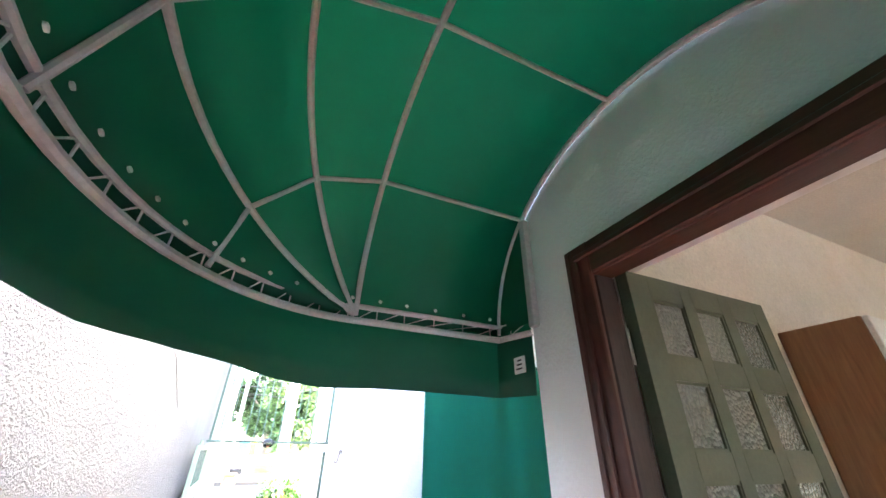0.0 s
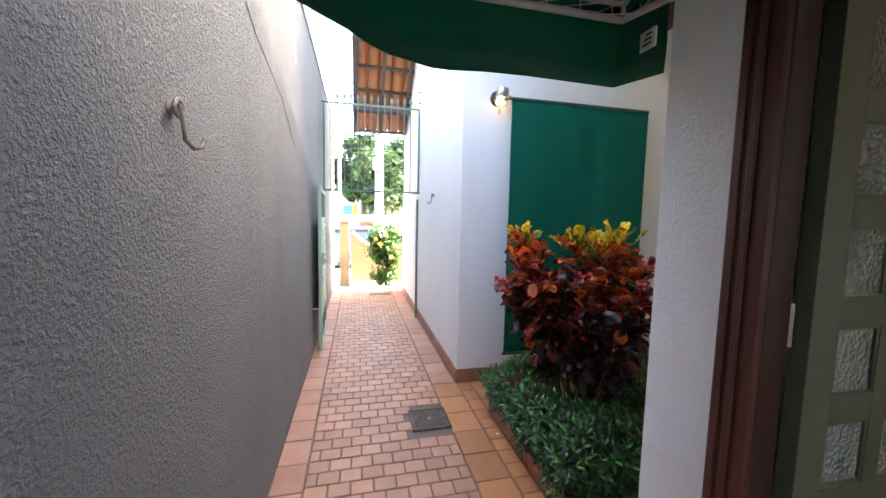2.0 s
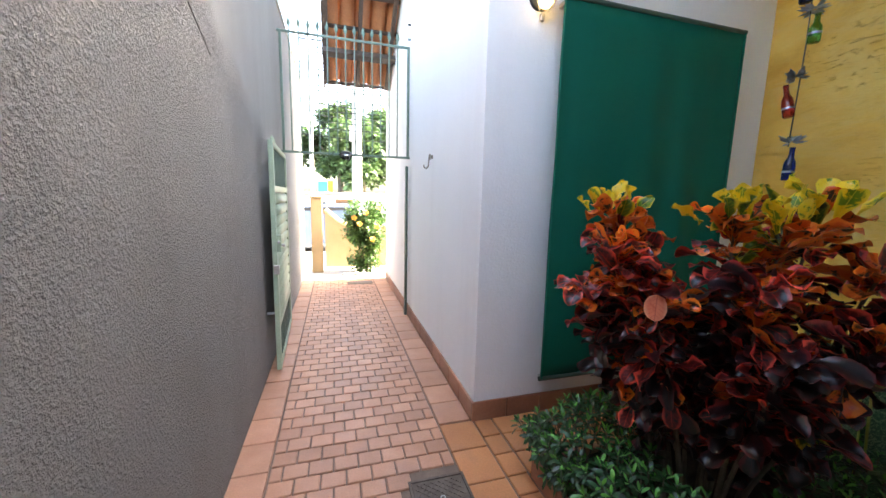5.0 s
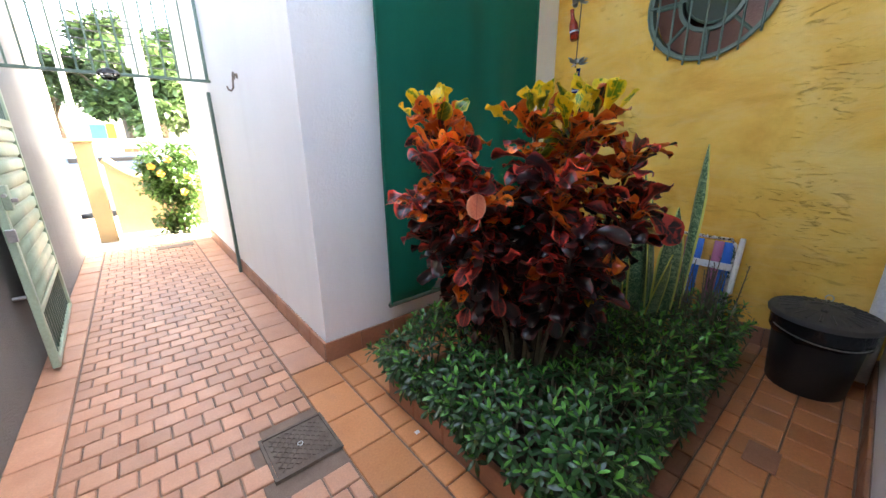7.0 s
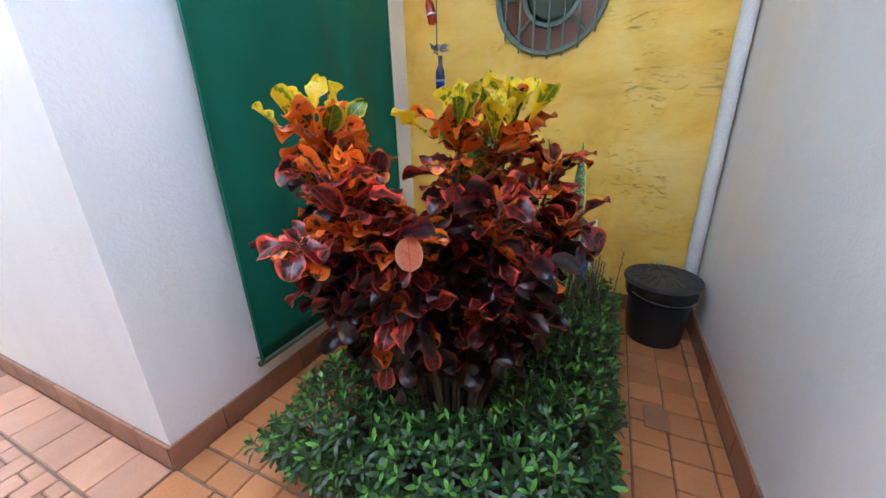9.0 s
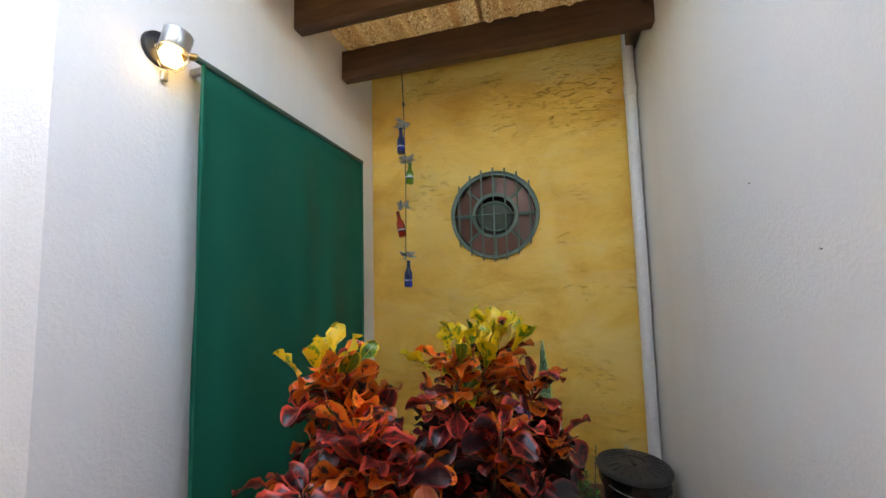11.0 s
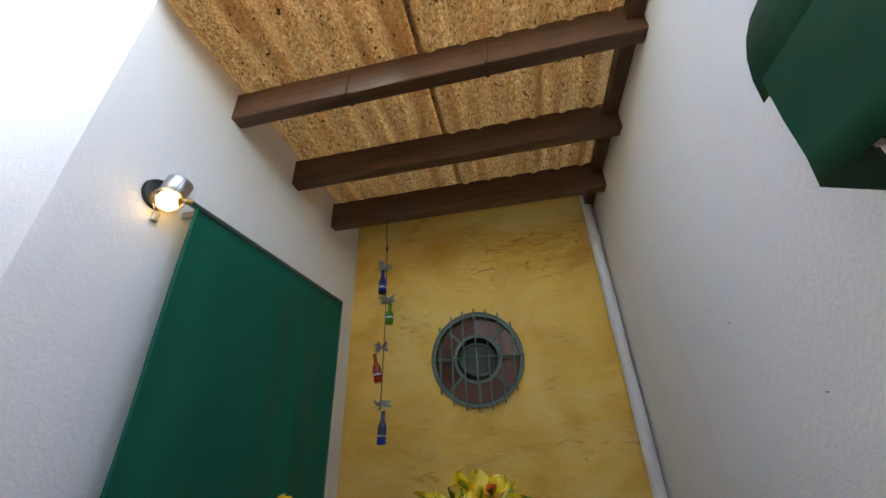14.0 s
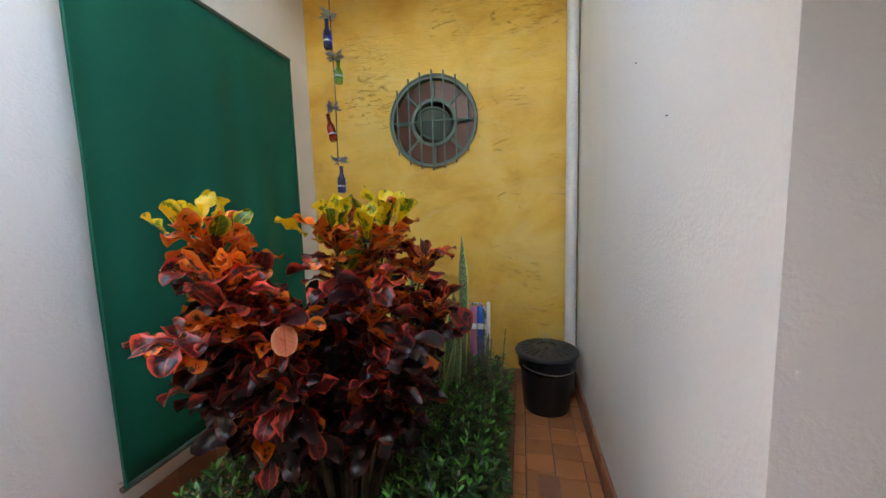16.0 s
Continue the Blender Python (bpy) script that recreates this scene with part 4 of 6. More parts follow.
for z, gl, dx, dy in ((2.525, BLUE_GLASS, -0.012, 0.018), (2.30, GREEN_GLASS, 0.012, -0.035), (1.915, RED_GLASS, -0.008, 0.015), (1.555, BLUE_GLASS, 0.01, -0.012)):
    h = 0.19 if gl is not GREEN_GLASS else 0.15
    BM = Matrix.Translation((SX + dx, SY + dy, z)) @ Euler((rnd.uniform(-0.06, 0.06) - 0.16 * (gl is RED_GLASS), rnd.uniform(-0.06, 0.06), 0)).to_matrix().to_4x4()
    k = h / 0.2
    bt = part("bottle", Shape().lathe([(0.004, 0), (0.025, 0.002), (0.0285, 0.012), (0.0285, 0.09 * k), (0.026, 0.112 * k), (0.014, 0.14 * k), (0.0115, 0.185 * k), (0.0135, 0.188 * k), (0.0135, 0.2 * k), (0.009, 0.2 * k)], BM, 18), gl, mob, "small coloured glass bottle")
    part("label", Shape().lathe([(0.0289, 0.045), (0.0289, 0.056)], BM, 18, True), TIN, bt, "worn silver label band")
    for j in range(30):
        a, e, r = rnd.uniform(0, 6.28), rnd.uniform(-0.5, 0.7), rnd.uniform(0.040, 0.078)
        c = Vector((SX + dx * 0.6, SY + dy * 0.6, z + h + 0.03))
        out = Vector((math.cos(a) * math.cos(e), math.sin(a) * math.cos(e), math.sin(e)))
        side = out.cross(Vector((0, 0, 1))).normalized()
        up = side.cross(out)
        p = [c + out * 0.008, c + out * r * 0.6 + side * 0.014, c + out * r + up * 0.006, c + out * r * 0.6 - side * 0.014, c + out * r * 0.62 + up * 0.009]
        part("petal", Shape().add(p, [(0, 1, 4), (1, 2, 4), (2, 3, 4), (3, 0, 4)]), TIN, mob)

# ---- gate, grille and post ----
gate = thing("gate", (0.13, 5.0, 0.0), "pale green metal gate with slats and bars, standing open", "gate")
GA, GB = Vector((XL + 0.035, 5.56, 0)), Vector((0.185, 4.37, 0))
GD = (GB - GA).normalized()
GM = Matrix.Translation(GA) @ Matrix(((GD.x, -GD.y, 0, 0), (GD.y, GD.x, 0, 0), (0, 0, 1, 0), (0, 0, 0, 1)))
GL, GT = (GB - GA).length, 1.80
for a in (0.0, GL - 0.045):
    part("stile", Shape().box(a, -0.018, 0.025, a + 0.045, 0.018, GT, 0.004, GM), GATE_GREEN, gate)
for z, h in ((0.025, 0.04), (0.36, 0.04), (1.42, 0.05), (GT - 0.04, 0.04)):
    part("rail", Shape().box(0.045, -0.017, z, GL - 0.045, 0.017, z + h, 0.004, GM), GATE_GREEN, gate)
k = 11
for i in range(k):
    z0, z1 = 0.402 + (1.018 / k) * i, 0.402 + (1.018 / k) * (i + 0.97)
    rows = [[GM @ Vector((x, y, z)) for x in (0.046, GL - 0.046)] for y, z in ((0.004, z0), (0.012, z0 + 0.012), (0.012, z1 - 0.022), (-0.002, z1 - 0.012), (-0.002, z1))]
    part("slat", Shape().grid(rows), GATE_GREEN, gate, "", 0.003)
for lo, hi, cnt in ((0.066, 0.359, 14), (1.471, GT - 0.041, 14)):
    for i in range(cnt):
        x = 0.045 + (GL - 0.09) * (i + 0.5) / cnt
        part("bar", Shape().box(x - 0.006, -0.006, lo, x + 0.006, 0.006, hi, 0, GM), GRILLE_GREEN, gate)
for i in range(5):
    x = GL - 0.1 - 0.05 * i
    part("spike", Shape().lathe([(0.006, 0), (0.010, 0.012), (0.001, 0.045)], GM @ Matrix.Translation((x, 0, GT)), 6), GATE_GREEN, gate)
lk = part("lock_box", Shape().box(GL - 0.06, 0.018, 0.97, GL + 0.004, 0.05, 1.10, 0.004, GM), GATE_GREEN, gate)
part("latch_bolt", Shape().tube([GM @ Vector((GL - 0.02, 0.035, 1.05)), GM @ Vector((GL + 0.045, 0.035, 1.05))], 0.010).box(GL - 0.03, 0.05, 1.01, GL + 0.0, 0.075, 1.03, 0.003, GM), GALVANISED, lk)
part("latch_plate", Shape().box(GL - 0.004, -0.01, 0.80, GL + 0.012, 0.03, 0.87, 0.003, GM), GALVANISED, gate)
part("wall_stop", Shape().tube([(XL, 4.44, 0.47), (0.165, 4.44, 0.47)], 0.012), GALVANISED, gate, "steel stop in the wall")
for z in (0.3, 1.5):
    part("hinge", Shape().tube([GM @ Vector((-0.014, 0, z)), GM @ Vector((-0.014, 0, z + 0.09))], 0.013), GRILLE_GREEN, gate)

gr = thing("iron_grille", (0.78, 5.59, 1.84), "grey-green iron grille with spear points above the gateway", "grille")
QY, QZ0, QZ1 = 5.60, 1.845, 3.02
part("lower_rail", Shape().box(XL + 0.002, QY - 0.015, QZ0 - 0.012, XR + 0.003, QY + 0.015, QZ0 + 0.012, 0.003), GRILLE_GREEN, gr)
part("upper_rail", Shape().box(XL + 0.002, QY - 0.012, QZ1 - 0.012, XR - 0.03, QY + 0.012, QZ1 + 0.010, 0.003), GRILLE_GREEN, gr)
part("side_bar", Shape().box(XR - 0.034, QY - 0.014, QZ0 + 0.013, XR - 0.008, QY + 0.014, QZ1 + 0.01, 0.003), GRILLE_GREEN, gr)
part("side_bar", Shape().box(XL + 0.02, QY - 0.014, QZ0 + 0.013, XL + 0.045, QY + 0.014, QZ1 - 0.013, 0.003), GRILLE_GREEN, gr)
for i in range(13):
    x = XL + 0.115 + 0.0915 * i
    bar = part("bar", Shape().box(x - 0.0065, QY - 0.0065, QZ0 + 0.012, x + 0.0065, QY + 0.0065, QZ1 + 0.055), GRILLE_GREEN, gr)
    TMx = Matrix.Translation((x, QY, QZ1 + 0.05))
    part("spear_point", Shape().lathe([(0.006, 0.0), (0.015, 0.012), (0.020, 0.035), (0.011, 0.062), (0.001, 0.095)], TMx @ Matrix.Diagonal((1, 0.45, 1, 1)), 8), GRILLE_GREEN, bar)
for z in (3.1, 3.25):
    part("wall_spike", Shape().box(XR - 0.03, QY - 0.01, z, XR + 0.004, QY + 0.01, z + 0.015), BLACK_METAL, gr)
post = thing("gate_post", (XR - 0.02, 5.60, 0), "dark green steel gate post against the white wall", "post")
part("shaft", Shape().box(XR - 0.045, QY - 0.03, -0.008, XR - 0.018, QY + 0.03, 1.75, 0.004), POST_GREEN, post)
lan = thing("lantern", (0.76, 5.56, 1.80), "small black solar lantern hanging from the grille", "lantern")
part("roof", Shape().lathe([(0.075, 0.05), (0.06, 0.075), (0.02, 0.09), (0.004, 0.095)], Matrix.Translation((0.755, 5.56, 1.79)), 6), BLACK_METAL, lan)
part("glass", Shape().lathe([(0.03, 0.0), (0.062, 0.048)], Matrix.Translation((0.755, 5.56, 1.79)), 6), CLEAR, lan)
for k in range(6):
    a = 1.0472 * k
    part("rib", Shape().tube([(0.755 + 0.032 * math.cos(a), 5.56 + 0.032 * math.sin(a), 1.788), (0.755 + 0.07 * math.cos(a), 5.56 + 0.07 * math.sin(a), 1.842)], 0.004, 5), BLACK_METAL, lan)
part("hook", Shape().tube([(0.755, 5.56, 1.88), (0.755, 5.575, 1.90), (0.755, 5.60, 1.86)], 0.004, 5), BLACK_METAL, lan)


# ---- hooks in the walls ----
def wall_hook(x, y, z, out, size, label, mat):
    h = thing("wall_hook", (x, y, z), label, "hook")
    part("plate", Shape().lathe([(0.024 * size, 0), (0.022 * size, 0.006), (0.012 * size, 0.010)], Matrix.Translation((x, y, z)) @ Euler((0, radians(90 * out), 0)).to_matrix().to_4x4(), 14), mat, h)
    e = x + out * 0.03 * size
    part("eye", Shape().tube([(e, y + 0.028 * size * math.cos(a), z + 0.028 * size * math.sin(a)) for a in [0.5236 * k for k in range(12)]], 0.0075 * size, 7, True).tube([(x, y, z), (e, y, z + 0.02 * size)], 0.008 * size, 7), mat, h)
    part("hook", Shape().tube([(e + out * 0.004, y - 0.004, z + 0.01 * size), (e + out * 0.01, y - 0.002, z - 0.05 * size), (e + out * 0.014 * size, y + 0.004, z - 0.10 * size), (e + out * 0.03 * size, y + 0.03 * size, z - 0.125 * size), (e + out * 0.045 * size, y + 0.055 * size, z - 0.115 * size), (e + out * 0.05 * size, y + 0.07 * size, z - 0.085 * size)], 0.0078 * size, 7), mat, h)
    return h


wall_hook(XL, 1.43, 1.775, 1, 0.78, "rusty galvanised hammock hook in the grey wall", RUSTED)
wall_hook(XR + 0.005, 4.58, 1.76, -1, 0.8, "dark galvanised hammock hook in the white wall", RUSTED)
crack = Shape().tube([(XL + 0.0005, 1.62, 2.75), (XL + 0.0008, 1.80, 2.55), (XL + 0.0005, 1.95, 2.50), (XL + 0.0008, 2.3, 2.36), (XL + 0.0006, 2.9, 2.25), (XL + 0.0006, 3.4, 2.02)], 0.0022, 5)
whole("wall_crack", crack, surface("crack_dirt", (0.17, 0.16, 0.15), (0.24, 0.23, 0.21), 0.95), "thin dark crack running across the grey wall", "crack", "", "structure")

# ---- drain cover ----
dc = thing("drain_cover", (1.095, 2.87, 0), "dark cast iron drain cover with a lattice pattern", "drain cover")
DX0, DX1, DY0, DY1 = 0.952, 1.238, 2.735, 3.005
part("rim", Shape().box(DX0, DY0, -0.01, DX0 + 0.012, DY1, 0.0075).box(DX1 - 0.012, DY0, -0.01, DX1, DY1, 0.0075).box(DX0 + 0.012, DY0, -0.01, DX1 - 0.012, DY0 + 0.012, 0.0075).box(DX0 + 0.012, DY1 - 0.012, -0.01, DX1 - 0.012, DY1, 0.0075), IRON_COVER, dc)
plate = part("plate", Shape().box(DX0 + 0.014, DY0 + 0.014, -0.01, DX1 - 0.014, DY1 - 0.014, 0.004, 0.002), IRON_COVER, dc)
CX_, CY_ = (DX0 + DX1) / 2, (DY0 + DY1) / 2
lat = Shape()
w, d = (DX1 - DX0) / 2 - 0.03, (DY1 - DY0) / 2 - 0.03
for sg in (1, -1):
    for k in range(-7, 8):
        c = k * 0.036
        t0, t1 = max(-w, -d - c if sg > 0 else c - d), min(w, d - c if sg > 0 else c + d)
        if t1 - t0 > 0.02:
            a, b = (CX_ + t0, CY_ + (t0 + c) * 1 if sg > 0 else CY_ + (c - t0)), (CX_ + t1, CY_ + (t1 + c) if sg > 0 else CY_ + (c - t1))
            lat.tube([(*a, 0.0055), (*b, 0.0055)], 0.0038, 4)
part("lattice", lat, IRON_COVER, plate)
part("lift_hole", Shape().lathe([(0.013, 0.004), (0.013, 0.0085), (0.009, 0.009), (0.009, 0.0045)], Matrix.Translation((CX_, CY_, 0)), 14), GALVANISED, plate)
fd = thing("floor_drain", (0.98, 7.3, 0), "small grey floor drain grate in the pavers", "drain")
part("grate", Shape().box(0.80, 7.22, -0.01, 1.2, 7.40, 0.006, 0.002), IRON_COVER, fd)

# ---- rubbish bin ----
BX, BY = 3.33, 1.495
bn = thing("rubbish_bin", (BX, BY, 0), "black plastic rubbish bin with lid by the white wall", "bin")
BMx = Matrix.Translation((BX, BY, 0))
part("tub", Shape().lathe([(0.002, 0.004), (0.155, 0.0), (0.160, 0.01), (0.172, 0.16), (0.183, 0.32), (0.186, 0.36), (0.186, 0.40)], BMx, 36), BLACK_PLASTIC, bn)
rows = []
for r, z, wv in ((0.190, 0.415, 0.0), (0.198, 0.39, 0.003), (0.199, 0.35, 0.006), (0.197, 0.315, 0.010), (0.188, 0.30, 0.012)):
    rows.append([(BX + (r + wv * noise.noise(Vector((j * 0.7, r * 30, z * 9)))) * math.cos(6.2832 * j / 40), BY + (r + wv * noise.noise(Vector((j * 0.7, r * 30, z * 9)))) * math.sin(6.2832 * j / 40), z + wv * 2 * noise.noise(Vector((j * 0.5, 3, z)))) for j in range(40)])
part("bag", Shape().grid(rows, True), BAG_PLASTIC, bn, "crumpled black bag folded over the rim", 0.002)
lid = part("lid", Shape().lathe([(0.215, 0.398), (0.218, 0.412), (0.212, 0.424), (0.19, 0.430), (0.075, 0.448), (0.072, 0.438), (0.03, 0.436), (0.002, 0.436)], BMx, 44), LID_PLASTIC, bn, "ribbed black lid")
for k in range(22):
    a = 6.2832 * k / 22
    c, q = math.cos(a), math.sin(a)
    part("lid_rib", Shape().tube([(BX + r * c, BY + r * q, z) for r, z in ((0.10, 0.4445), (0.18, 0.4325))], 0.007, 6), LID_PLASTIC, lid)
part("lid_grip", Shape().box(BX - 0.05, BY - 0.014, 0.437, BX + 0.05, BY + 0.014, 0.452, 0.006), LID_PLASTIC, lid)
part("lid_ring", Shape().tube([(BX + 0.165, BY + 0.016 * math.cos(a), 0.452 + 0.018 * math.sin(a)) for a in [0.6283 * k for k in range(10)]], 0.003, 5, True), GALVANISED, lid)
part("bail", Shape().tube([(BX + 0.203 * math.cos(a), BY + 0.203 * math.sin(a), 0.345 - 0.03 * math.sin((a - 2.2) * 1.0)) for a in [2.2 + 0.157 * k for k in range(21)]], 0.0035, 6), GALVANISED, bn)

# ---- folding beach chair ----
BLUE_WEB = surface("blue_webbing", (0.02, 0.14, 0.55), (0.03, 0.18, 0.62), 0.5, grain=300, bump=0.3)
PINK_WEB = surface("pink_webbing", (0.50, 0.16, 0.30), (0.58, 0.22, 0.36), 0.5, grain=300, bump=0.3)
OCHRE_WEB = surface("ochre_webbing", (0.52, 0.27, 0.05), (0.60, 0.33, 0.08), 0.5, grain=300, bump=0.3)
ch = thing("beach_chair", (3.55, 2.12, 0), "folded aluminium beach chair with striped webbing leaning on the ochre wall", "beach chair")
CM = Matrix.Translation((3.50, 2.125, 0.03)) @ Euler((0, radians(9.5), 0)).to_matrix().to_4x4()
HW = 0.175
part("back_tube", Shape().tube([pt(CM, 0, s_ * HW * w_, z) for s_, w_, z in ((-1, 1, 0.0), (-1, 1, 0.55), (-1, 0.95, 0.61), (-1, 0.82, 0.64), (1, 0.82, 0.64), (1, 0.95, 0.61), (1, 1, 0.55), (1, 1, 0.0))], 0.011, 8), ALUMINIUM, ch)
part("seat_tube", Shape().tube([pt(CM, -0.028, s_ * (HW + 0.02), z) for s_, z in ((-1, 0.62), (-1, 0.05), (1, 0.05), (1, 0.62))], 0.010, 8), ALUMINIUM, ch)
part("cross_bar", Shape().box(-0.018, -HW - 0.005, 0.44, -0.010, HW + 0.005, 0.485, 0.003, CM), WHITE_BOARD, ch)
part("foot_bar", Shape().tube([pt(CM, -0.005, -HW, 0.02), pt(CM, -0.005, HW, 0.02)], 0.009, 8), ALUMINIUM, ch)
for s_ in (-1, 1):
    part("arm_rest", Shape().box(-0.05, s_ * (HW + 0.028) - 0.014, 0.30, -0.02, s_ * (HW + 0.028) + 0.014, 0.66, 0.006, CM), WHITE_BOARD, ch, "white plastic arm rest")
    part("rivet", Shape().lathe([(0.011, 0), (0.009, 0.006)], CM @ Matrix.Translation((-0.04, s_ * (HW + 0.02), 0.2)) @ Euler((0, radians(-90), 0)).to_matrix().to_4x4(), 10), GALVANISED, ch)
for k, mt in enumerate((BLUE_WEB, PINK_WEB, OCHRE_WEB, BLUE_WEB, PINK_WEB, OCHRE_WEB)):
    y0 = -HW + 0.012 + 0.0545 * k
    rows = [[pt(CM, 0.012 * math.sin(math.pi * z / 0.6) + 0.004, y, z) for y in (y0, y0 + 0.053)] for z in (0.16, 0.25, 0.35, 0.45, 0.55, 0.62)]
    part("web_strip", Shape().grid(rows), mt, ch, "", 0.002)

# ---- planter ----
PX0, PX1, PY0, PY1 = 1.575, 3.26, 1.79, 2.90
pl = thing("planter", (2.4, 2.35, 0), "low brick-red tiled planter edge filled with dark soil", "planter")
part("soil", Shape().grid([[(PX0 + 0.02 + (PX1 - PX0 - 0.04) * i / 16, PY0 + 0.02 + (PY1 - PY0 - 0.04) * j / 12, 0.075 + 0.02 * noise.noise(Vector((i * 0.6, j * 0.6, 2)))) for j in range(13)] for i in range(17)]), SOIL, pl)
rnd = random.Random(5)
for a, b, ax in ((PY0, PY1, "x0"), (PY0, PY1, "x1"), (PX0, PX1, "y0"), (PX0, PX1, "y1")):
    k = round((b - a) / 0.22)
    for i in range(k):
        u0, u1 = a + (b - a) * (i + 0.012) / k, a + (b - a) * (i + 0.988) / k
        z = 0.105 + rnd.uniform(-0.004, 0.004)
        if ax[0] == "x":
            x = PX0 if ax == "x0" else PX1 - 0.03
            part("edge_tile", Shape().box(x, u0, -0.01, x + 0.03, u1, z, 0.004), SKIRT_TILE, pl)
        else:
            y = PY0 if ax == "y0" else PY1 - 0.03
            part("edge_tile", Shape().box(u0 + 0.031 * (i == 0), y, -0.01, u1 - 0.031 * (i == k - 1), y + 0.03, z, 0.004), SKIRT_TILE, pl)


# ---- plants ----
def blade(length, width, curl, wave, wide=0.70, rows=6, seed=0, fold=0.3, tip=0.55, blunt=0.42):
    """One leaf along +x with its face up: points, faces and leaf coordinates."""
    vs, uv, fs = [], [], []
    r = random.Random(seed)
    ph = r.uniform(0, 6)
    for i in range(rows + 1):
        u = 1 - (1 - i / rows) ** 1.45
        w = width * 0.5 * (math.sin(math.pi * u ** (math.log(0.5) / math.log(wide))) ** tip if 0 < u < 1 else (0.06 if u == 0 else blunt))
        for j in (-1, 0, 1):
            z = -curl * length * u * u + (fold * w * abs(j)) + wave * math.sin(9 * u + ph + j) * abs(j)
            vs.append(Vector((length * u * (1 - 0.25 * abs(curl) * u), j * w, z)))
            uv.append((0.5 + 0.5 * j, u))
    for i in range(rows):
        for j in range(2):
            k = i * 3 + j
            fs.append((k, k + 3, k + 4, k + 1))
    return vs, fs, uv


def spatula(length, width, bend, roll, seed=0, rows=9):
    """A croton leaf: narrow foot, broad round end, rolled margins, bent back along its length and a little twisted."""
    r = random.Random(seed)
    twist, wave, ph, um = r.uniform(-0.7, 0.7), r.uniform(0.07, 0.20) * width, r.uniform(0, 6), r.uniform(0.58, 0.72)
    vs, uv, fs = [], [], []
    x = z = 0.0
    last = 0.0
    for i in range(rows + 1):
        u = 1 - (1 - i / rows) ** 1.6
        a = bend * u
        x, z = x + (u - last) * length * math.cos(a), z - (u - last) * length * math.sin(a)
        last = u
        w = width * 0.5 * ((0.10 + 0.90 * (u / um) ** 1.25) if u < um else math.sqrt(max(0.0, 1 - ((u - um) / (1.004 - um)) ** 2)))
        for j in (-2, -1, 0, 1, 2):
            s_ = j / 2
            off = roll * w * s_ * s_ + wave * math.sin(11 * u + ph + 2 * s_) * abs(s_)
            y, h = s_ * w * (1 - 0.12 * roll * abs(s_)), off
            c, q = math.cos(twist * u), math.sin(twist * u)
            y, h = y * c - h * q, y * q + h * c
            vs.append(Vector((x + h * math.sin(a), y, z + h * math.cos(a))))
            uv.append((0.5 + 0.5 * s_, u))
    for i in range(rows):
        for j in range(4):
            k = i * 5 + j
            fs.append((k, k + 5, k + 6, k + 1))
    return vs, fs, uv


def leaf_mesh(name, mat, *args, **kw):
    s = Shape()
    s.add(*spatula(*args, **kw))
    s.flat = False
    return s.mesh(name, mat)


def aim(p, azimuth, lift, spin=0.0, size=1.0):
    return Matrix.Translation(p) @ Euler((spin, -lift, azimuth)).to_matrix().to_4x4() @ Matrix.Scale(size, 4)


rnd = random.Random(21)
cro = thing("croton_shrub", (1.9, 2.35, 0.08), "croton shrub with glossy yellow, orange, red and maroon leaves", "shrub")
BASE_C = Vector(BASE[cro])
SHAPES = [(0.122, 0.070, 0.5, 0.32), (0.115, 0.068, 0.9, 0.45), (0.130, 0.066, 1.2, 0.25), (0.105, 0.068, 1.7, 0.40), (0.118, 0.062, -0.25, 0.55), (0.105, 0.066, 1.0, -0.40), (0.138, 0.060, 0.7, 0.60)]
KIND = {}
for key, mat in (("y", LEAF_YELLOW), ("o", LEAF_ORANGE), ("r", LEAF_RED), ("m", LEAF_MAROON), ("g", LEAF_GREENISH)):
    KIND[key] = [leaf_mesh("leaf", mat, *((a[0] * 0.82, a[1] * 0.95, 0.3 * a[2] - 0.35 * (i % 2), a[3] * 1.2) if key in "yg" else a), seed=i) for i, a in enumerate(SHAPES)]
# crowns: foot, top, size of the leaves; the first three rise highest, the rest fill the flanks down to the hedge
CROWNS = [((1.95, 2.40), (1.64, 2.56, 1.36), 1.0), ((1.97, 2.34), (1.84, 2.25, 1.35), 0.95), ((2.00, 2.30), (2.08, 2.17, 1.37), 1.0),
          ((1.96, 2.38), (1.86, 2.40, 1.02), 0.95), ((2.00, 2.34), (1.97, 2.19, 1.31), 0.95), ((2.02, 2.36), (2.17, 2.28, 1.28), 0.95), ((1.94, 2.42), (1.72, 2.68, 1.24), 0.95), ((1.93, 2.42), (1.57, 2.46, 1.24), 0.95),
          ((1.98, 2.30), (1.80, 2.12, 1.18), 0.95), ((2.02, 2.28), (2.14, 2.03, 1.24), 0.95), ((1.94, 2.42), (1.56, 2.60, 1.08), 1.0), ((1.95, 2.44), (1.66, 2.72, 1.02), 0.95), ((1.95, 2.36), (1.65, 2.36, 1.10), 0.95),
          ((1.98, 2.30), (1.82, 2.04, 1.00), 0.95), ((2.03, 2.28), (2.06, 1.96, 1.06), 0.95), ((2.05, 2.40), (2.26, 2.46, 1.10), 0.9),
          ((2.02, 2.28), (1.98, 2.02, 0.82), 0.9), ((2.06, 2.30), (2.22, 2.10, 0.92), 0.85), ((2.00, 2.45), (2.00, 2.70, 1.04), 0.9), ((1.95, 2.36), (1.70, 2.50, 1.28), 0.95), ((1.98, 2.32), (1.90, 2.30, 1.10), 0.95)]
leaves = []
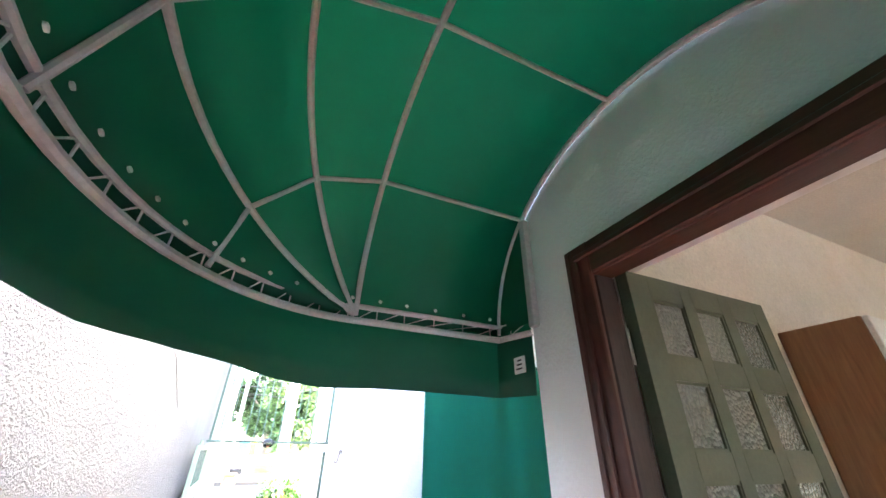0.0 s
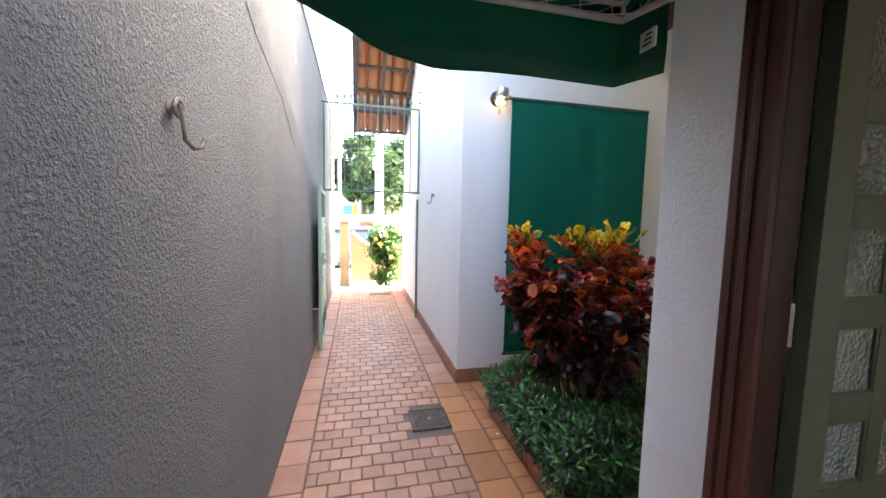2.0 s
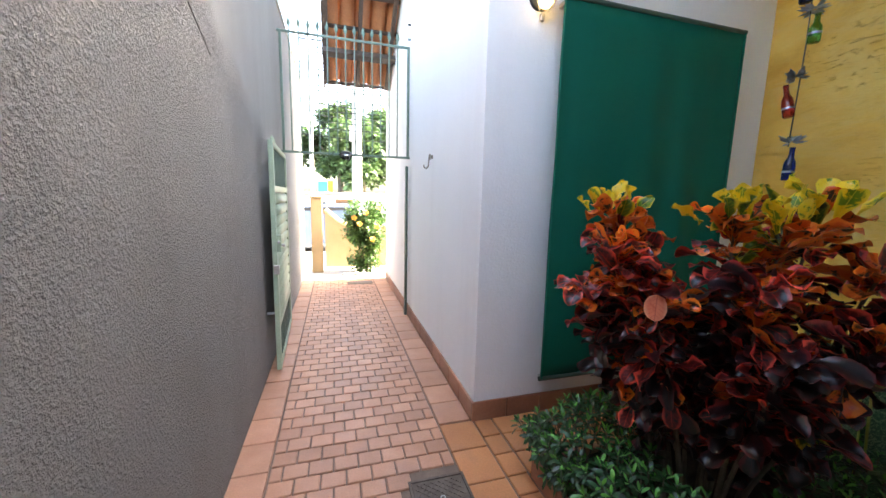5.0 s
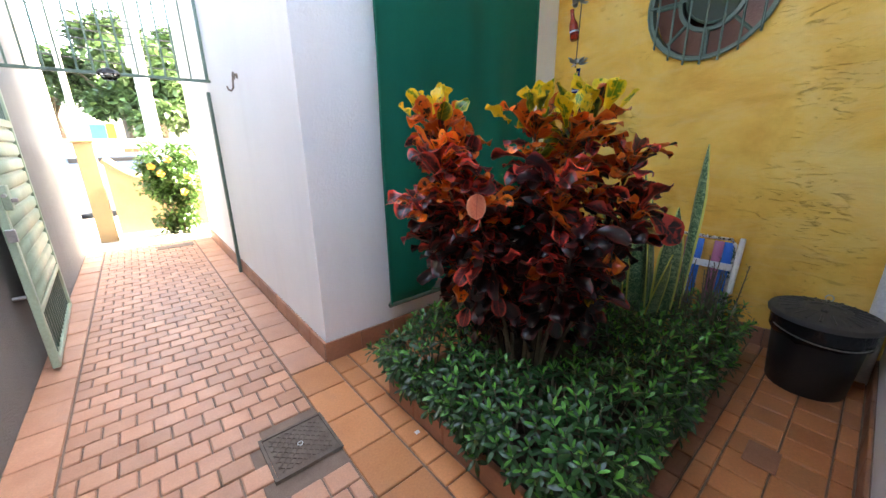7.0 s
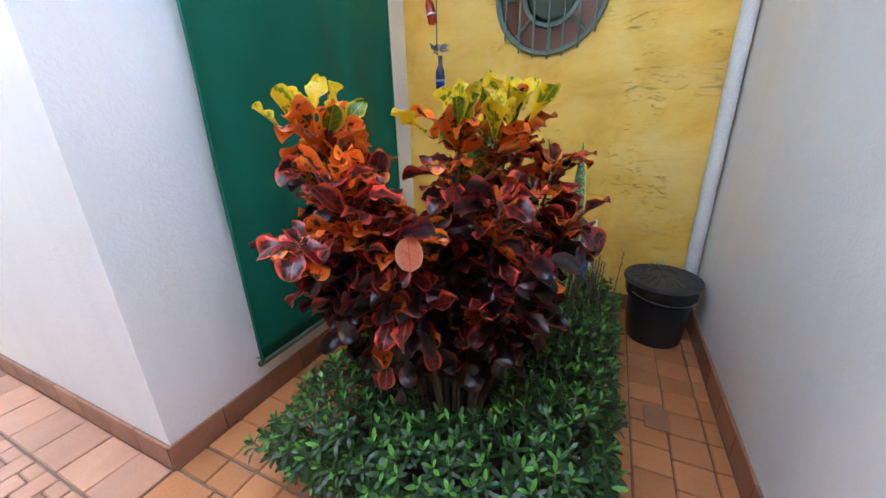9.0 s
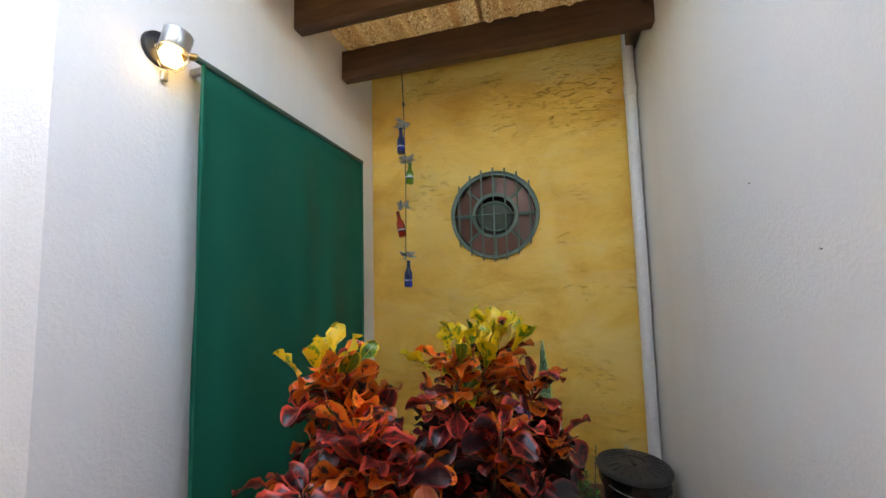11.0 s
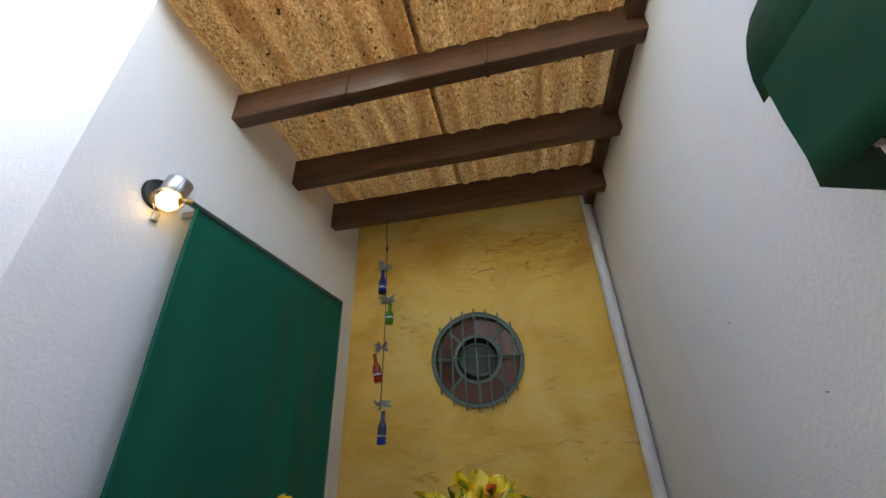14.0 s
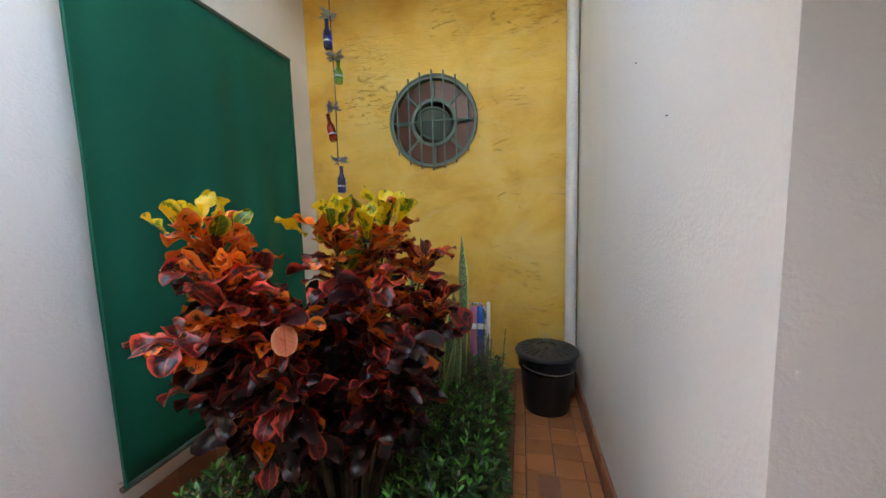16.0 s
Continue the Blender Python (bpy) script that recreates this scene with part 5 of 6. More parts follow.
for n_, ((fx, fy), (tx, ty, tz), wide) in enumerate(CROWNS):
    foot, top = Vector((fx, fy, 0.08)), Vector((tx, ty, tz))
    mid = Vector((fx * 0.7 + tx * 0.3, fy * 0.7 + ty * 0.3, tz * 0.55)) + Vector((rnd.uniform(-0.03, 0.03), rnd.uniform(-0.03, 0.03), 0))
    curve = [foot.lerp(mid, u).lerp(mid.lerp(top, u), u) for u in [k / 10 for k in range(11)]]
    part("stem", Shape().tube(curve, [0.011 - 0.0007 * k for k in range(11)], 7), BARK, cro)
    tall = n_ < 3 or n_ == 4
    u0 = max(0.32, min(0.8, 0.44 / tz))
    cnt = int(66 * (1 - u0) * tz) + 24
    for k in range(cnt):
        u = u0 + (1 - u0) * (k / cnt) ** 0.55
        p = curve[min(9, int(u * 10))].lerp(curve[min(10, int(u * 10) + 1)], u * 10 % 1)
        az = 2.39996 * k + rnd.uniform(-0.35, 0.35)
        down = top.z - p.z
        if p.z < 0.62 and rnd.random() < 0.22:
            continue
        if down < 0.10:
            lift = radians(rnd.uniform(30, 68))
        elif down < 0.28:
            lift = radians(rnd.uniform(2, 44))
        else:
            lift = radians(rnd.uniform(-38, 24))
        if tall and down < 0.035:
            key = rnd.choice("oog")
        elif p.z > 1.20:
            key = rnd.choice("oooorg" if tall else "ooorr")
        elif p.z > 1.00:
            key = rnd.choice("oorrrrmm")
        elif p.z > 0.72:
            key = rnd.choice("rrmmmmm" if rnd.random() < 0.94 else "o")
        else:
            key = rnd.choice("rmmmmmmm" if rnd.random() < 0.97 else "g")
        leaves.append((p, az, lift, rnd.uniform(-0.7, 0.7), wide * rnd.uniform(0.80, 1.22), key))
    for k in range((7, 7, 8, 0, 5)[n_] if n_ < 5 else 0):
        az, far_ = 2.4 * k + rnd.uniform(-0.3, 0.3), 0.012 + 0.011 * k
        leaves.append((top + Vector((far_ * math.cos(az), far_ * math.sin(az), 0.034 - 0.007 * k)), az, radians(84 - 6 * k + rnd.uniform(-10, 6)), rnd.uniform(-0.8, 0.8), rnd.uniform(0.80, 1.12), "yyyyygyy"[(k + n_) % 8]))
rnd.shuffle(leaves)
near = sorted(range(len(leaves)), key=lambda i: leaves[i][0].x + 0.25 * abs(leaves[i][0].y - 2.3) - 0.35 * leaves[i][0].z)
chosen = set(near[:300])
rest = {}
for i, (p, az, lift, spin, size, key) in enumerate(leaves):
    m = aim(p, az, lift, spin, size) @ Matrix.Translation((0.012, 0, 0))
    if i in chosen:
        ob = new("leaf", rnd.choice(KIND[key]))
        ob.parent = cro
        ob.matrix_local = Matrix.Translation(-BASE_C) @ m
    else:
        sh_ = rnd.choice(SHAPES)
        vs, fs, uv = spatula(*((sh_[0], sh_[1], 0.25 * sh_[2], sh_[3]) if key in "yg" else sh_), seed=rnd.randrange(30), rows=6)
        rest.setdefault(key, Shape()).add([m @ v for v in vs], fs, uv)
for key, s in rest.items():
    s.flat = False
    part("inner_foliage", s, {"y": LEAF_YELLOW, "o": LEAF_ORANGE, "r": LEAF_RED, "m": LEAF_MAROON, "g": LEAF_GREENISH}[key], cro, kind="stuff")
# single leaves that stand out: a pink one and a long drooping red one
s = Shape()
m = aim(Vector((1.60, 2.285, 1.125)), radians(215), radians(-72), 0.1)
for i in range(11):
    u = i / 10
    w = 0.033 * math.sqrt(max(0.002, 1 - (2 * u - 1) ** 2))
    s.v += [m @ Vector((0.085 * u, w * j, 0.25 * w * j * j - 0.012 * u * u)) for j in (-1, -0.5, 0, 0.5, 1)]
    s.uv += [(0.5 + 0.5 * j, u) for j in (-1, -0.5, 0, 0.5, 1)]
s.f += [(5 * i + j, 5 * i + j + 5, 5 * i + j + 6, 5 * i + j + 1) for i in range(10) for j in range(4)]
s.flat = False
part("leaf", s, LEAF_PINK, cro, "pale pink leaf")
s = Shape()
m = aim(Vector((2.09, 1.98, 1.07)), radians(288), radians(-34), 1.1)
q = blade(0.22, 0.10, 0.4, 0.006, rows=10, tip=0.8, blunt=0.05)
s.add([m @ v for v in q[0]], *q[1:])
s.flat = False
part("leaf", s, LEAF_LONG, cro, "long drooping dark red leaf")

hd = thing("low_hedge", (2.3, 2.3, 0.08), "dense low hedge of small glossy dark green leaves in the planter", "hedge")
rnd = random.Random(8)
fol, young, twigs = Shape(), Shape(), Shape()
fol.flat = young.flat = False


def hedge_top(x, y):
    e = min((x - PX0 + 0.10) / 0.22, (PX1 + 0.02 - x) / 0.22, (y - PY0 + 0.10) / 0.22, (PY1 + 0.10 - y) / 0.22)
    e = max(0.0, min(1.0, e))
    return 0.12 + (0.33 + 0.07 * noise.noise(Vector((x * 3.5, y * 3.5, 0)))) * math.sqrt(1 - (1 - e) ** 2)


heads, cell = [], {}
for tries in range(14000):
    x, y = rnd.uniform(PX0 - 0.055, PX1 - 0.05), rnd.uniform(PY0 - 0.05, PY1 + 0.08)
    if (x - 2.02) ** 2 / 0.05 + (y - 2.35) ** 2 / 0.04 < 1:
        continue
    if x > 2.55 and 1.95 < y < 2.7 and rnd.random() < 0.75:
        continue
    if noise.noise(Vector((x * 7, y * 7, 4))) > 0.36:
        continue
    gx, gy = int(x / 0.037), int(y / 0.037)
    if any((x - q[0]) ** 2 + (y - q[1]) ** 2 < 0.040 ** 2 for i in (-1, 0, 1) for j in (-1, 0, 1) for q in cell.get((gx + i, gy + j), ())):
        continue
    z = hedge_top(x, y) - abs(rnd.gauss(0, 0.028))
    if z < 0.13 and rnd.random() < 0.6:
        continue
    cell.setdefault((gx, gy), []).append((x, y))
    dx = (hedge_top(x + 0.03, y) - hedge_top(x - 0.03, y)) / 0.06
    dy = (hedge_top(x, y + 0.03) - hedge_top(x, y - 0.03)) / 0.06
    heads.append((x, y, z, dx, dy))
for side in range(300):
    if rnd.random() < 0.5:
        x, y, gx, gy = PX0 - rnd.uniform(-0.05, 0.05), rnd.uniform(PY0, PY1), 3, 0
    else:
        x, y, gx, gy = rnd.uniform(PX0, PX1 - 0.15), (PY0 - rnd.uniform(-0.05, 0.045)), 0, 3
    if (x - 1.6) ** 2 + (y - 2.05) ** 2 < 0.012 and rnd.random() < 0.8:
        continue
    heads.append((x, y, rnd.uniform(0.15, 0.34), gx, gy))
SMALL = [blade(1.0, 0.33, 0.18, 0.0, wide=0.60, rows=3, seed=i, tip=0.75, blunt=0.1, fold=0.2) for i in range(3)]
for x, y, z, gx, gy in heads:
    up = Vector((-gx * 0.5, -gy * 0.5, 1)).normalized()
    rot = up.to_track_quat("Z", "Y").to_matrix().to_4x4()
    a0 = rnd.uniform(0, 6.28)
    if z > 0.2:
        twigs.tube([(x, y, z), (x - up.x * 0.12, y - up.y * 0.12, z - 0.13)], 0.003, 4, caps=False)
    grown = rnd.uniform(0.85, 1.15)
    for k in range(12):
        lift = radians((78, 70, 58, 50, 42, 34, 27, 20, 14, 8, 2, -6)[k] + rnd.uniform(-8, 8))
        q = rnd.choice(SMALL)
        m = Matrix.Translation((x, y, z - 0.0035 * k)) @ rot @ Euler((rnd.uniform(-0.3, 0.3), -lift, a0 + 2.4 * k)).to_matrix().to_4x4() @ Matrix.Scale(grown * rnd.uniform(0.042, 0.054) * (0.62, 0.72, 0.85, 0.95, 1, 1, 1, 1, 1, 1, 1, 1)[k], 4)
        (young if k < 4 and rnd.random() < 0.75 else fol).add([m @ v for v in q[0]], q[1], q[2])
part("young_foliage", young, LEAF_YOUNG, hd, "lighter young leaf tips", kind="stuff")
part("foliage", fol, LEAF_HEDGE, hd, kind="stuff")
part("twig", twigs, BARK, hd, kind="stuff")

sp = thing("snake_plant", (2.85, 2.05, 0.08), "tall upright snake plant with banded green leaves behind the hedge", "snake plant")
rnd = random.Random(31)
for x, y, h, tilt, az, wd in ((2.86, 2.03, 1.20, 0.02, 5.0, 0.052), (2.80, 2.13, 1.08, 0.10, 1.8, 0.055), (2.75, 2.18, 1.0, 0.06, 0.8, 0.05), (2.78, 2.08, 0.92, 0.12, 3.6, 0.05), (2.9, 2.16, 0.95, 0.10, 1.2, 0.052), (2.72, 2.24, 0.85, 0.10, 2.2, 0.05), (2.95, 2.3, 1.0, 0.08, 1.0, 0.05), (2.88, 2.42, 0.95, 0.08, 1.6, 0.05), (2.7, 2.12, 0.7, 0.18, 4.2, 0.045), (3.0, 2.55, 0.9, 0.1, 1.6, 0.05)):
    rows, uv = [], []
    for i in range(15):
        u = i / 14
        w = 1.2 * wd * (0.30 + 0.70 * math.sin(math.pi * min(1, u * 0.8))) * (1 if u < 0.75 else max(0.02, 1 - ((u - 0.75) / 0.25) ** 1.6))
        tw = az + 0.5 * u
        c = Vector((x + tilt * u * u * math.cos(az) * h, y + tilt * u * u * math.sin(az) * h, 0.06 + h * u))
        sd = Vector((-math.sin(tw), math.cos(tw), 0))
        nm = Vector((math.cos(tw), math.sin(tw), 0))
        rows.append([c - sd * w + nm * w * 0.3, c, c + sd * w + nm * w * 0.3])
        uv += [(0.05, u * 2.2), (0.5, u * 2.2), (0.95, u * 2.2)]
    s = Shape().grid(rows)
    s.uv = uv
    part("leaf", s, LEAF_SNAKE, sp, "", 0.006)

hb = thing("rosemary_bush", (2.85, 1.93, 0.08), "upright feathery dark green herb bush beside the snake plant", "herb")
s, st = Shape(), Shape()
rnd = random.Random(41)
for k in range(34):
    x, y = rnd.gauss(2.88, 0.10), rnd.gauss(1.95, 0.06)
    h = rnd.uniform(0.35, 0.62)
    lean = Vector((rnd.uniform(-0.12, 0.12), rnd.uniform(-0.12, 0.10), 1))
    a, b = Vector((x, y, 0.1)), Vector((x, y, 0.1)) + lean * h
    st.tube([a, b], [0.004, 0.002], 5, caps=False)
    for i in range(46):
        u = 0.2 + 0.8 * i / 46
        p, az, l = a.lerp(b, u), 2.4 * i, rnd.uniform(0.022, 0.034)
        d = Vector((math.cos(az), math.sin(az), 0.8)).normalized()
        e = d.cross(Vector((0, 0, 1))).normalized() * 0.0022
        s.add([p - e, p + d * l, p + e], [(0, 1, 2)])
part("needles", s, LEAF_HERB, hb, kind="stuff")
part("stalk", st, BARK, hb, kind="stuff")

# ---- tiled roof over the corridor's end ----
tr = thing("tiled_roof", (1.46, 7.25, 3.0), "sloping roof of orange clay tiles on dark rafters", "roof")
RS = 0.85
AN = math.atan(RS)
RB = Matrix.Translation((0, 7.25, 3.0)) @ Euler((-AN, 0, 0)).to_matrix().to_4x4() @ Matrix.Rotation(math.pi, 4, "Z")
tile = Shape()
rows = []
for v in (0.0, 0.44):
    r = 0.095 - 0.018 * v / 0.44
    rows.append([(r * math.cos(math.pi + math.pi * k / 8), v, 0.075 + r * 0.75 * math.sin(math.pi + math.pi * k / 8)) for k in range(9)])
tile.grid(rows)
cover = Shape()
cover.grid([[(-x, y, 0.135 - z + 0.03) for x, y, z in row] for row in rows])
pan_mesh, cover_mesh = tile.mesh("tile", ROOF_TILE), cover.mesh("cover_tile", ROOF_TILE)
rnd = random.Random(2)
TO = Matrix.Translation(-Vector(BASE[tr]))
for i in range(16):
    for j in range(9):
        for me, dx in ((pan_mesh, 0), (cover_mesh, 0.1)):
            ob = new("tile", me)
            ob.parent = tr
            ob.matrix_local = TO @ RB @ Matrix.Translation((-(0.62 + 0.2 * i + dx) + rnd.uniform(-0.004, 0.004), -0.03 + 0.40 * j, 0.035 + rnd.uniform(0, 0.006))) @ Euler((0.035, 0, rnd.uniform(-0.015, 0.015))).to_matrix().to_4x4()
for j in range(10):
    part("batten", Shape().box(-3.7, 0.02 + 0.40 * j, -0.005, -0.52, 0.06 + 0.40 * j, 0.022, 0, RB), RAFTER, tr)
for x in (0.56, 0.98, 1.40):
    part("rafter", Shape().box(-x - 0.024, 0.06, -0.085, -x + 0.024, 3.62, -0.006, 0.004, RB), RAFTER, tr)
for v in (0.55, 1.7, 2.85):
    part("purlin", Shape().box(-3.7, v, -0.20, -0.50, v + 0.07, -0.092, 0.004, RB), RAFTER, tr)
part("fascia", Shape().box(-0.535, 0.0, -0.08, -0.505, 3.62, 0.06, 0.004, RB), RAFTER, tr)

# ---- street beyond the corridor ----
pil = thing("gate_pillar", (0.30, 8.6, -0.06), "beige rendered gate pillar beside the low garden wall", "pillar")
part("shaft", Shape().box(0.20, 8.5, -0.06, 0.40, 8.7, 1.34, 0.008), BEIGE_RENDER, pil)
part("cap", Shape().box(0.185, 8.485, 1.341, 0.415, 8.715, 1.375, 0.008), BEIGE_RENDER, pil)
gw = thing("garden_wall", (1.4, 9.1, -0.06), "low beige garden wall with a curved top edge", "garden wall")
s = Shape()
prof = []
for k in range(25):
    x = 0.43 + 2.6 * k / 24
    prof.append((x, 0.74 + 0.36 * max(0.0, 1 - (x - 0.43) / 0.62) ** 2.0))
rows = [[(x, 9.05, -0.06) for x, z in prof], [(x, 9.05, z) for x, z in prof], [(x, 9.18, z) for x, z in prof], [(x, 9.18, -0.06) for x, z in prof]]
s.grid(rows)
part("wall", s, BEIGE_RENDER, gw)
part("top_edge", Shape().tube([(x, 9.115, z + 0.005) for x, z in prof], 0.07, 8), BEIGE_RENDER, gw)


def leafy(points, size, n, rnd, s, wide=0.5):
    """Scatters leaves in the given balls of (centre, radius)."""
    shapes = [blade(1.0, wide, 0.25, 0.0, rows=2, seed=i) for i in range(3)]
    for k in range(n):
        c, r = rnd.choice(points)
        d = Vector((rnd.gauss(0, 1), rnd.gauss(0, 1), rnd.gauss(0, 1))).normalized() * (r * rnd.uniform(0.45, 1.05))
        q = rnd.choice(shapes)
        m = aim(Vector(c) + d, rnd.uniform(0, 6.28), rnd.uniform(-0.9, 0.9), rnd.uniform(-0.8, 0.8), size * rnd.uniform(0.7, 1.3))
        s.add([m @ v for v in q[0]], q[1], q[2])
    s.flat = False
    return s


rnd = random.Random(77)
bu = thing("hibiscus_bush", (1.2, 8.45, -0.06), "bright green garden bush with orange flowers in sunlight", "bush")
balls = [((rnd.uniform(0.92, 1.5), rnd.uniform(8.25, 8.65), rnd.uniform(0.65, 1.22)), rnd.uniform(0.15, 0.23)) for k in range(20)]
balls += [((1.2 + rnd.uniform(-0.24, 0.24), 8.42 + rnd.uniform(-0.14, 0.14), rnd.uniform(0.05, 0.75)), rnd.uniform(0.12, 0.2)) for k in range(20)]
part("crown", leafy(balls, 0.075, 5200, rnd, Shape()), LEAF_BUSH, bu, kind="stuff")
for k in range(5):
    c, r = balls[k]
    part("stem", Shape().tube([(1.2, 8.45, -0.06), ((1.2 + c[0]) / 2, (8.45 + c[1]) / 2, c[2] * 0.5), c], [0.018, 0.013, 0.006], 6), BARK, bu)
for c in ((1.16, 8.08, 1.10), (1.28, 8.10, 0.62), (1.05, 8.12, 0.9), (1.4, 8.15, 1.2), (0.96, 8.2, 1.0), (1.36, 8.12, 0.85)):
    s = Shape()
    for j in range(5):
        q = blade(0.055, 0.05, 0.4, 0.004, rows=3, seed=j)
        m = Matrix.Translation(c) @ Euler((1.3, 0, rnd.uniform(-0.3, 0.3))).to_matrix().to_4x4() @ Euler((0.3, -0.35, 1.2566 * j)).to_matrix().to_4x4()
        s.add([m @ v for v in q[0]], q[1], q[2])
    part("flower", s, PETAL, bu, "orange flower")
for k in range(6):
    x, y = 0.75 + 0.12 * k + rnd.uniform(-0.03, 0.03), 8.15 + rnd.uniform(-0.08, 0.08)
    r = rnd.uniform(0.035, 0.06)
    st = thing("border_stone", (x, y, -0.06), "pale rounded stone at the foot of the bush", "stone", "stones round the bush")
    s = Shape().lathe([(r * math.sin(a) * (1 + 0.12 * math.sin(3 * a + k)) + 0.001, -r * 0.6 * math.cos(a) + r * 0.55) for a in [0.05 + 0.34 * i for i in range(10)]], Matrix.Translation((x, y, -0.06)), 10)
    part("stone", s, CONCRETE, st)


def tree(x, y, h, spread, seed, n):
    r = random.Random(seed)
    t = thing("tree", (x, y, -0.16), "leafy dark green street tree behind the wires", "tree", "street trees")
    part("trunk", Shape().tube([(x, y, -0.16), (x + 0.1, y, h * 0.2), (x, y + 0.1, h * 0.45)], [0.24, 0.19, 0.13], 10), BARK, t)
    balls = []
    for k in range(26):
        a, e = r.uniform(0, 6.28), r.uniform(-0.75, 1.3)
        d = spread * r.uniform(0.35, 0.95)
        balls.append(((x + d * math.cos(a) * math.cos(e), y + 0.7 * d * math.sin(a) * math.cos(e), h * 0.62 + d * 0.8 * math.sin(e)), spread * r.uniform(0.16, 0.30)))
    for k in range(7):
        part("limb", Shape().tube([(x, y + 0.1, h * 0.42), ((x + balls[k][0][0]) / 2, (y + balls[k][0][1]) / 2, (h * 0.5 + balls[k][0][2]) / 2 + 0.2), balls[k][0]], [0.09, 0.06, 0.02], 6), BARK, t)
    part("crown", leafy(balls, 0.30, n, r, Shape(), 0.5), LEAF_TREE, t, kind="stuff")


tree(0.9, 23, 6.6, 2.7, 1, 8000)
tree(3.6, 21.5, 6.2, 2.8, 2, 8000)
tree(7.5, 26, 7.5, 3.2, 3, 5000)
tree(-5.5, 30, 7.0, 3.2, 4, 4000)
tree(1.9, 19.5, 4.9, 2.3, 5, 9000)
tree(-1.6, 27, 6.2, 2.6, 6, 5000)

POLE = surface("pale_concrete_pole", (0.50, 0.49, 0.47), (0.60, 0.59, 0.56), 0.9, scale=4, bump=0.2)
up_ = thing("utility_pole", (1.37, 14.2, -0.16), "pale concrete utility pole carrying many wires", "utility pole", "poles in the street")
part("shaft", Shape().tube([(1.37, 14.2, -0.16), (1.37, 14.2, 4), (1.37, 14.2, 8.4)], [0.18, 0.15, 0.11], 12), POLE, up_)
part("cross_arm", Shape().box(0.6, 14.13, 5.2, 2.1, 14.21, 5.3, 0.005), POLE, up_)
part("junction_box", Shape().box(1.12, 13.95, 3.15, 1.45, 14.1, 3.6, 0.01), GALVANISED, up_, "grey junction box")
for z in (2.3, 2.7, 4.4):
    part("band", Shape().tube([(1.37, 14.2, z), (1.37, 14.2, z + 0.04)], 0.175, 12), GALVANISED, up_)
for x, y, r in ((0.02, 12.6, 0.055), (-0.38, 13.4, 0.05)):
    p2 = thing("service_pole", (x, y, -0.16), "thin pale service pole by the street", "utility pole", "poles in the street")
    part("shaft", Shape().tube([(x, y, -0.16), (x, y, 6.4)], r, 10), POLE, p2)
    part("cap", Shape().lathe([(r * 1.3, 0), (r * 0.9, 0.05)], Matrix.Translation((x, y, 6.4)), 10), GALVANISED, p2)
rnd = random.Random(9)
for k in range(16):
    z, y = 3.2 + 0.20 * k + rnd.uniform(-0.06, 0.06), 14.0 + rnd.uniform(-0.2, 0.3)
    tilt = rnd.uniform(-0.05, 0.05)
    part("wire", Shape().tube([(1.3 + d, y, z + 0.010 * d * d * (1 if abs(d) < 8 else 1) + tilt * d) for d in (-9, -6, -3, -1.5, 0, 1.5, 3, 6, 9)], 0.014, 5), BLACK_METAL, up_)

sh = thing("shop_building", (-1.5, 18, -0.16), "low white shop building across the street with brown window", "building")
WHITE_RENDER = surface("white_render", (0.74, 0.74, 0.72), (0.80, 0.80, 0.78), 0.85, scale=1.5, bump=0.15, stain=(0.6, 0.59, 0.56))
part("wall", Shape().box(-8, 17, -0.16, 3.6, 20, 1.40), WHITE_RENDER, sh)
part("roof", Shape().box(-8.2, 16.8, 1.401, 3.8, 20.2, 1.50, 0.02), CONCRETE, sh)
wdw = part("window", Shape().box(0.66, 16.965, 0.62, 1.50, 16.998, 1.22, 0.01), CABINET_WOOD, sh, "brown wooden window frame")
part("pane", Shape().box(0.74, 16.955, 0.70, 1.06, 16.963, 1.14), CLEAR, wdw)
part("pane", Shape().box(1.10, 16.955, 0.70, 1.42, 16.963, 1.14), CLEAR, wdw)
part("door", Shape().box(-0.3, 16.97, -0.15, 0.3, 16.998, 1.1, 0.01), BLACK_METAL, sh, "dark doorway panel")
sg = thing("shop_sign", (0.3, 16.9, 1.5), "blue and yellow sign board on the shop roof", "sign")
part("blue_board", Shape().box(0.0, 16.85, 1.50, 0.36, 16.9, 1.92, 0.01), surface("blue_board", (0.02, 0.16, 0.62), (0.03, 0.2, 0.7), 0.5), sg, "blue board")
part("yellow_board", Shape().box(0.365, 16.85, 1.50, 0.58, 16.9, 1.95, 0.01), surface("yellow_board", (0.80, 0.55, 0.01), (0.85, 0.6, 0.02), 0.5), sg, "yellow board")

# parked car, its bonnet showing over the garden wall
CAR = surface("blue_grey_car_paint", (0.10, 0.14, 0.22), (0.13, 0.17, 0.26), 0.22, metal=0.3, bump=0.0)
car = thing("parked_car", (0.3, 12.0, -0.16), "blue-grey parked car behind the garden wall", "car")
prof = [(-2.0, 0.28), (-2.05, 0.55), (-1.9, 0.80), (-1.2, 0.90), (-0.55, 1.28), (0.75, 1.32), (1.35, 0.95), (1.95, 0.88), (2.05, 0.6), (2.0, 0.28)]
s = Shape()
rows = []
for yy, k in ((-0.80, 0.96), (-0.74, 1.0), (0.74, 1.0), (0.80, 0.96)):
    rows.append([(0.3 + x * (0.98 if k < 1 else 1), 12.0 + yy * (0.86 if z > 1.0 else 1), -0.16 + 0.28 + (z - 0.28) * k) for x, z in prof])
s.grid(rows)
k = len(prof)
s.f += [tuple(range(k))[::-1], tuple(3 * k + i for i in range(k))]
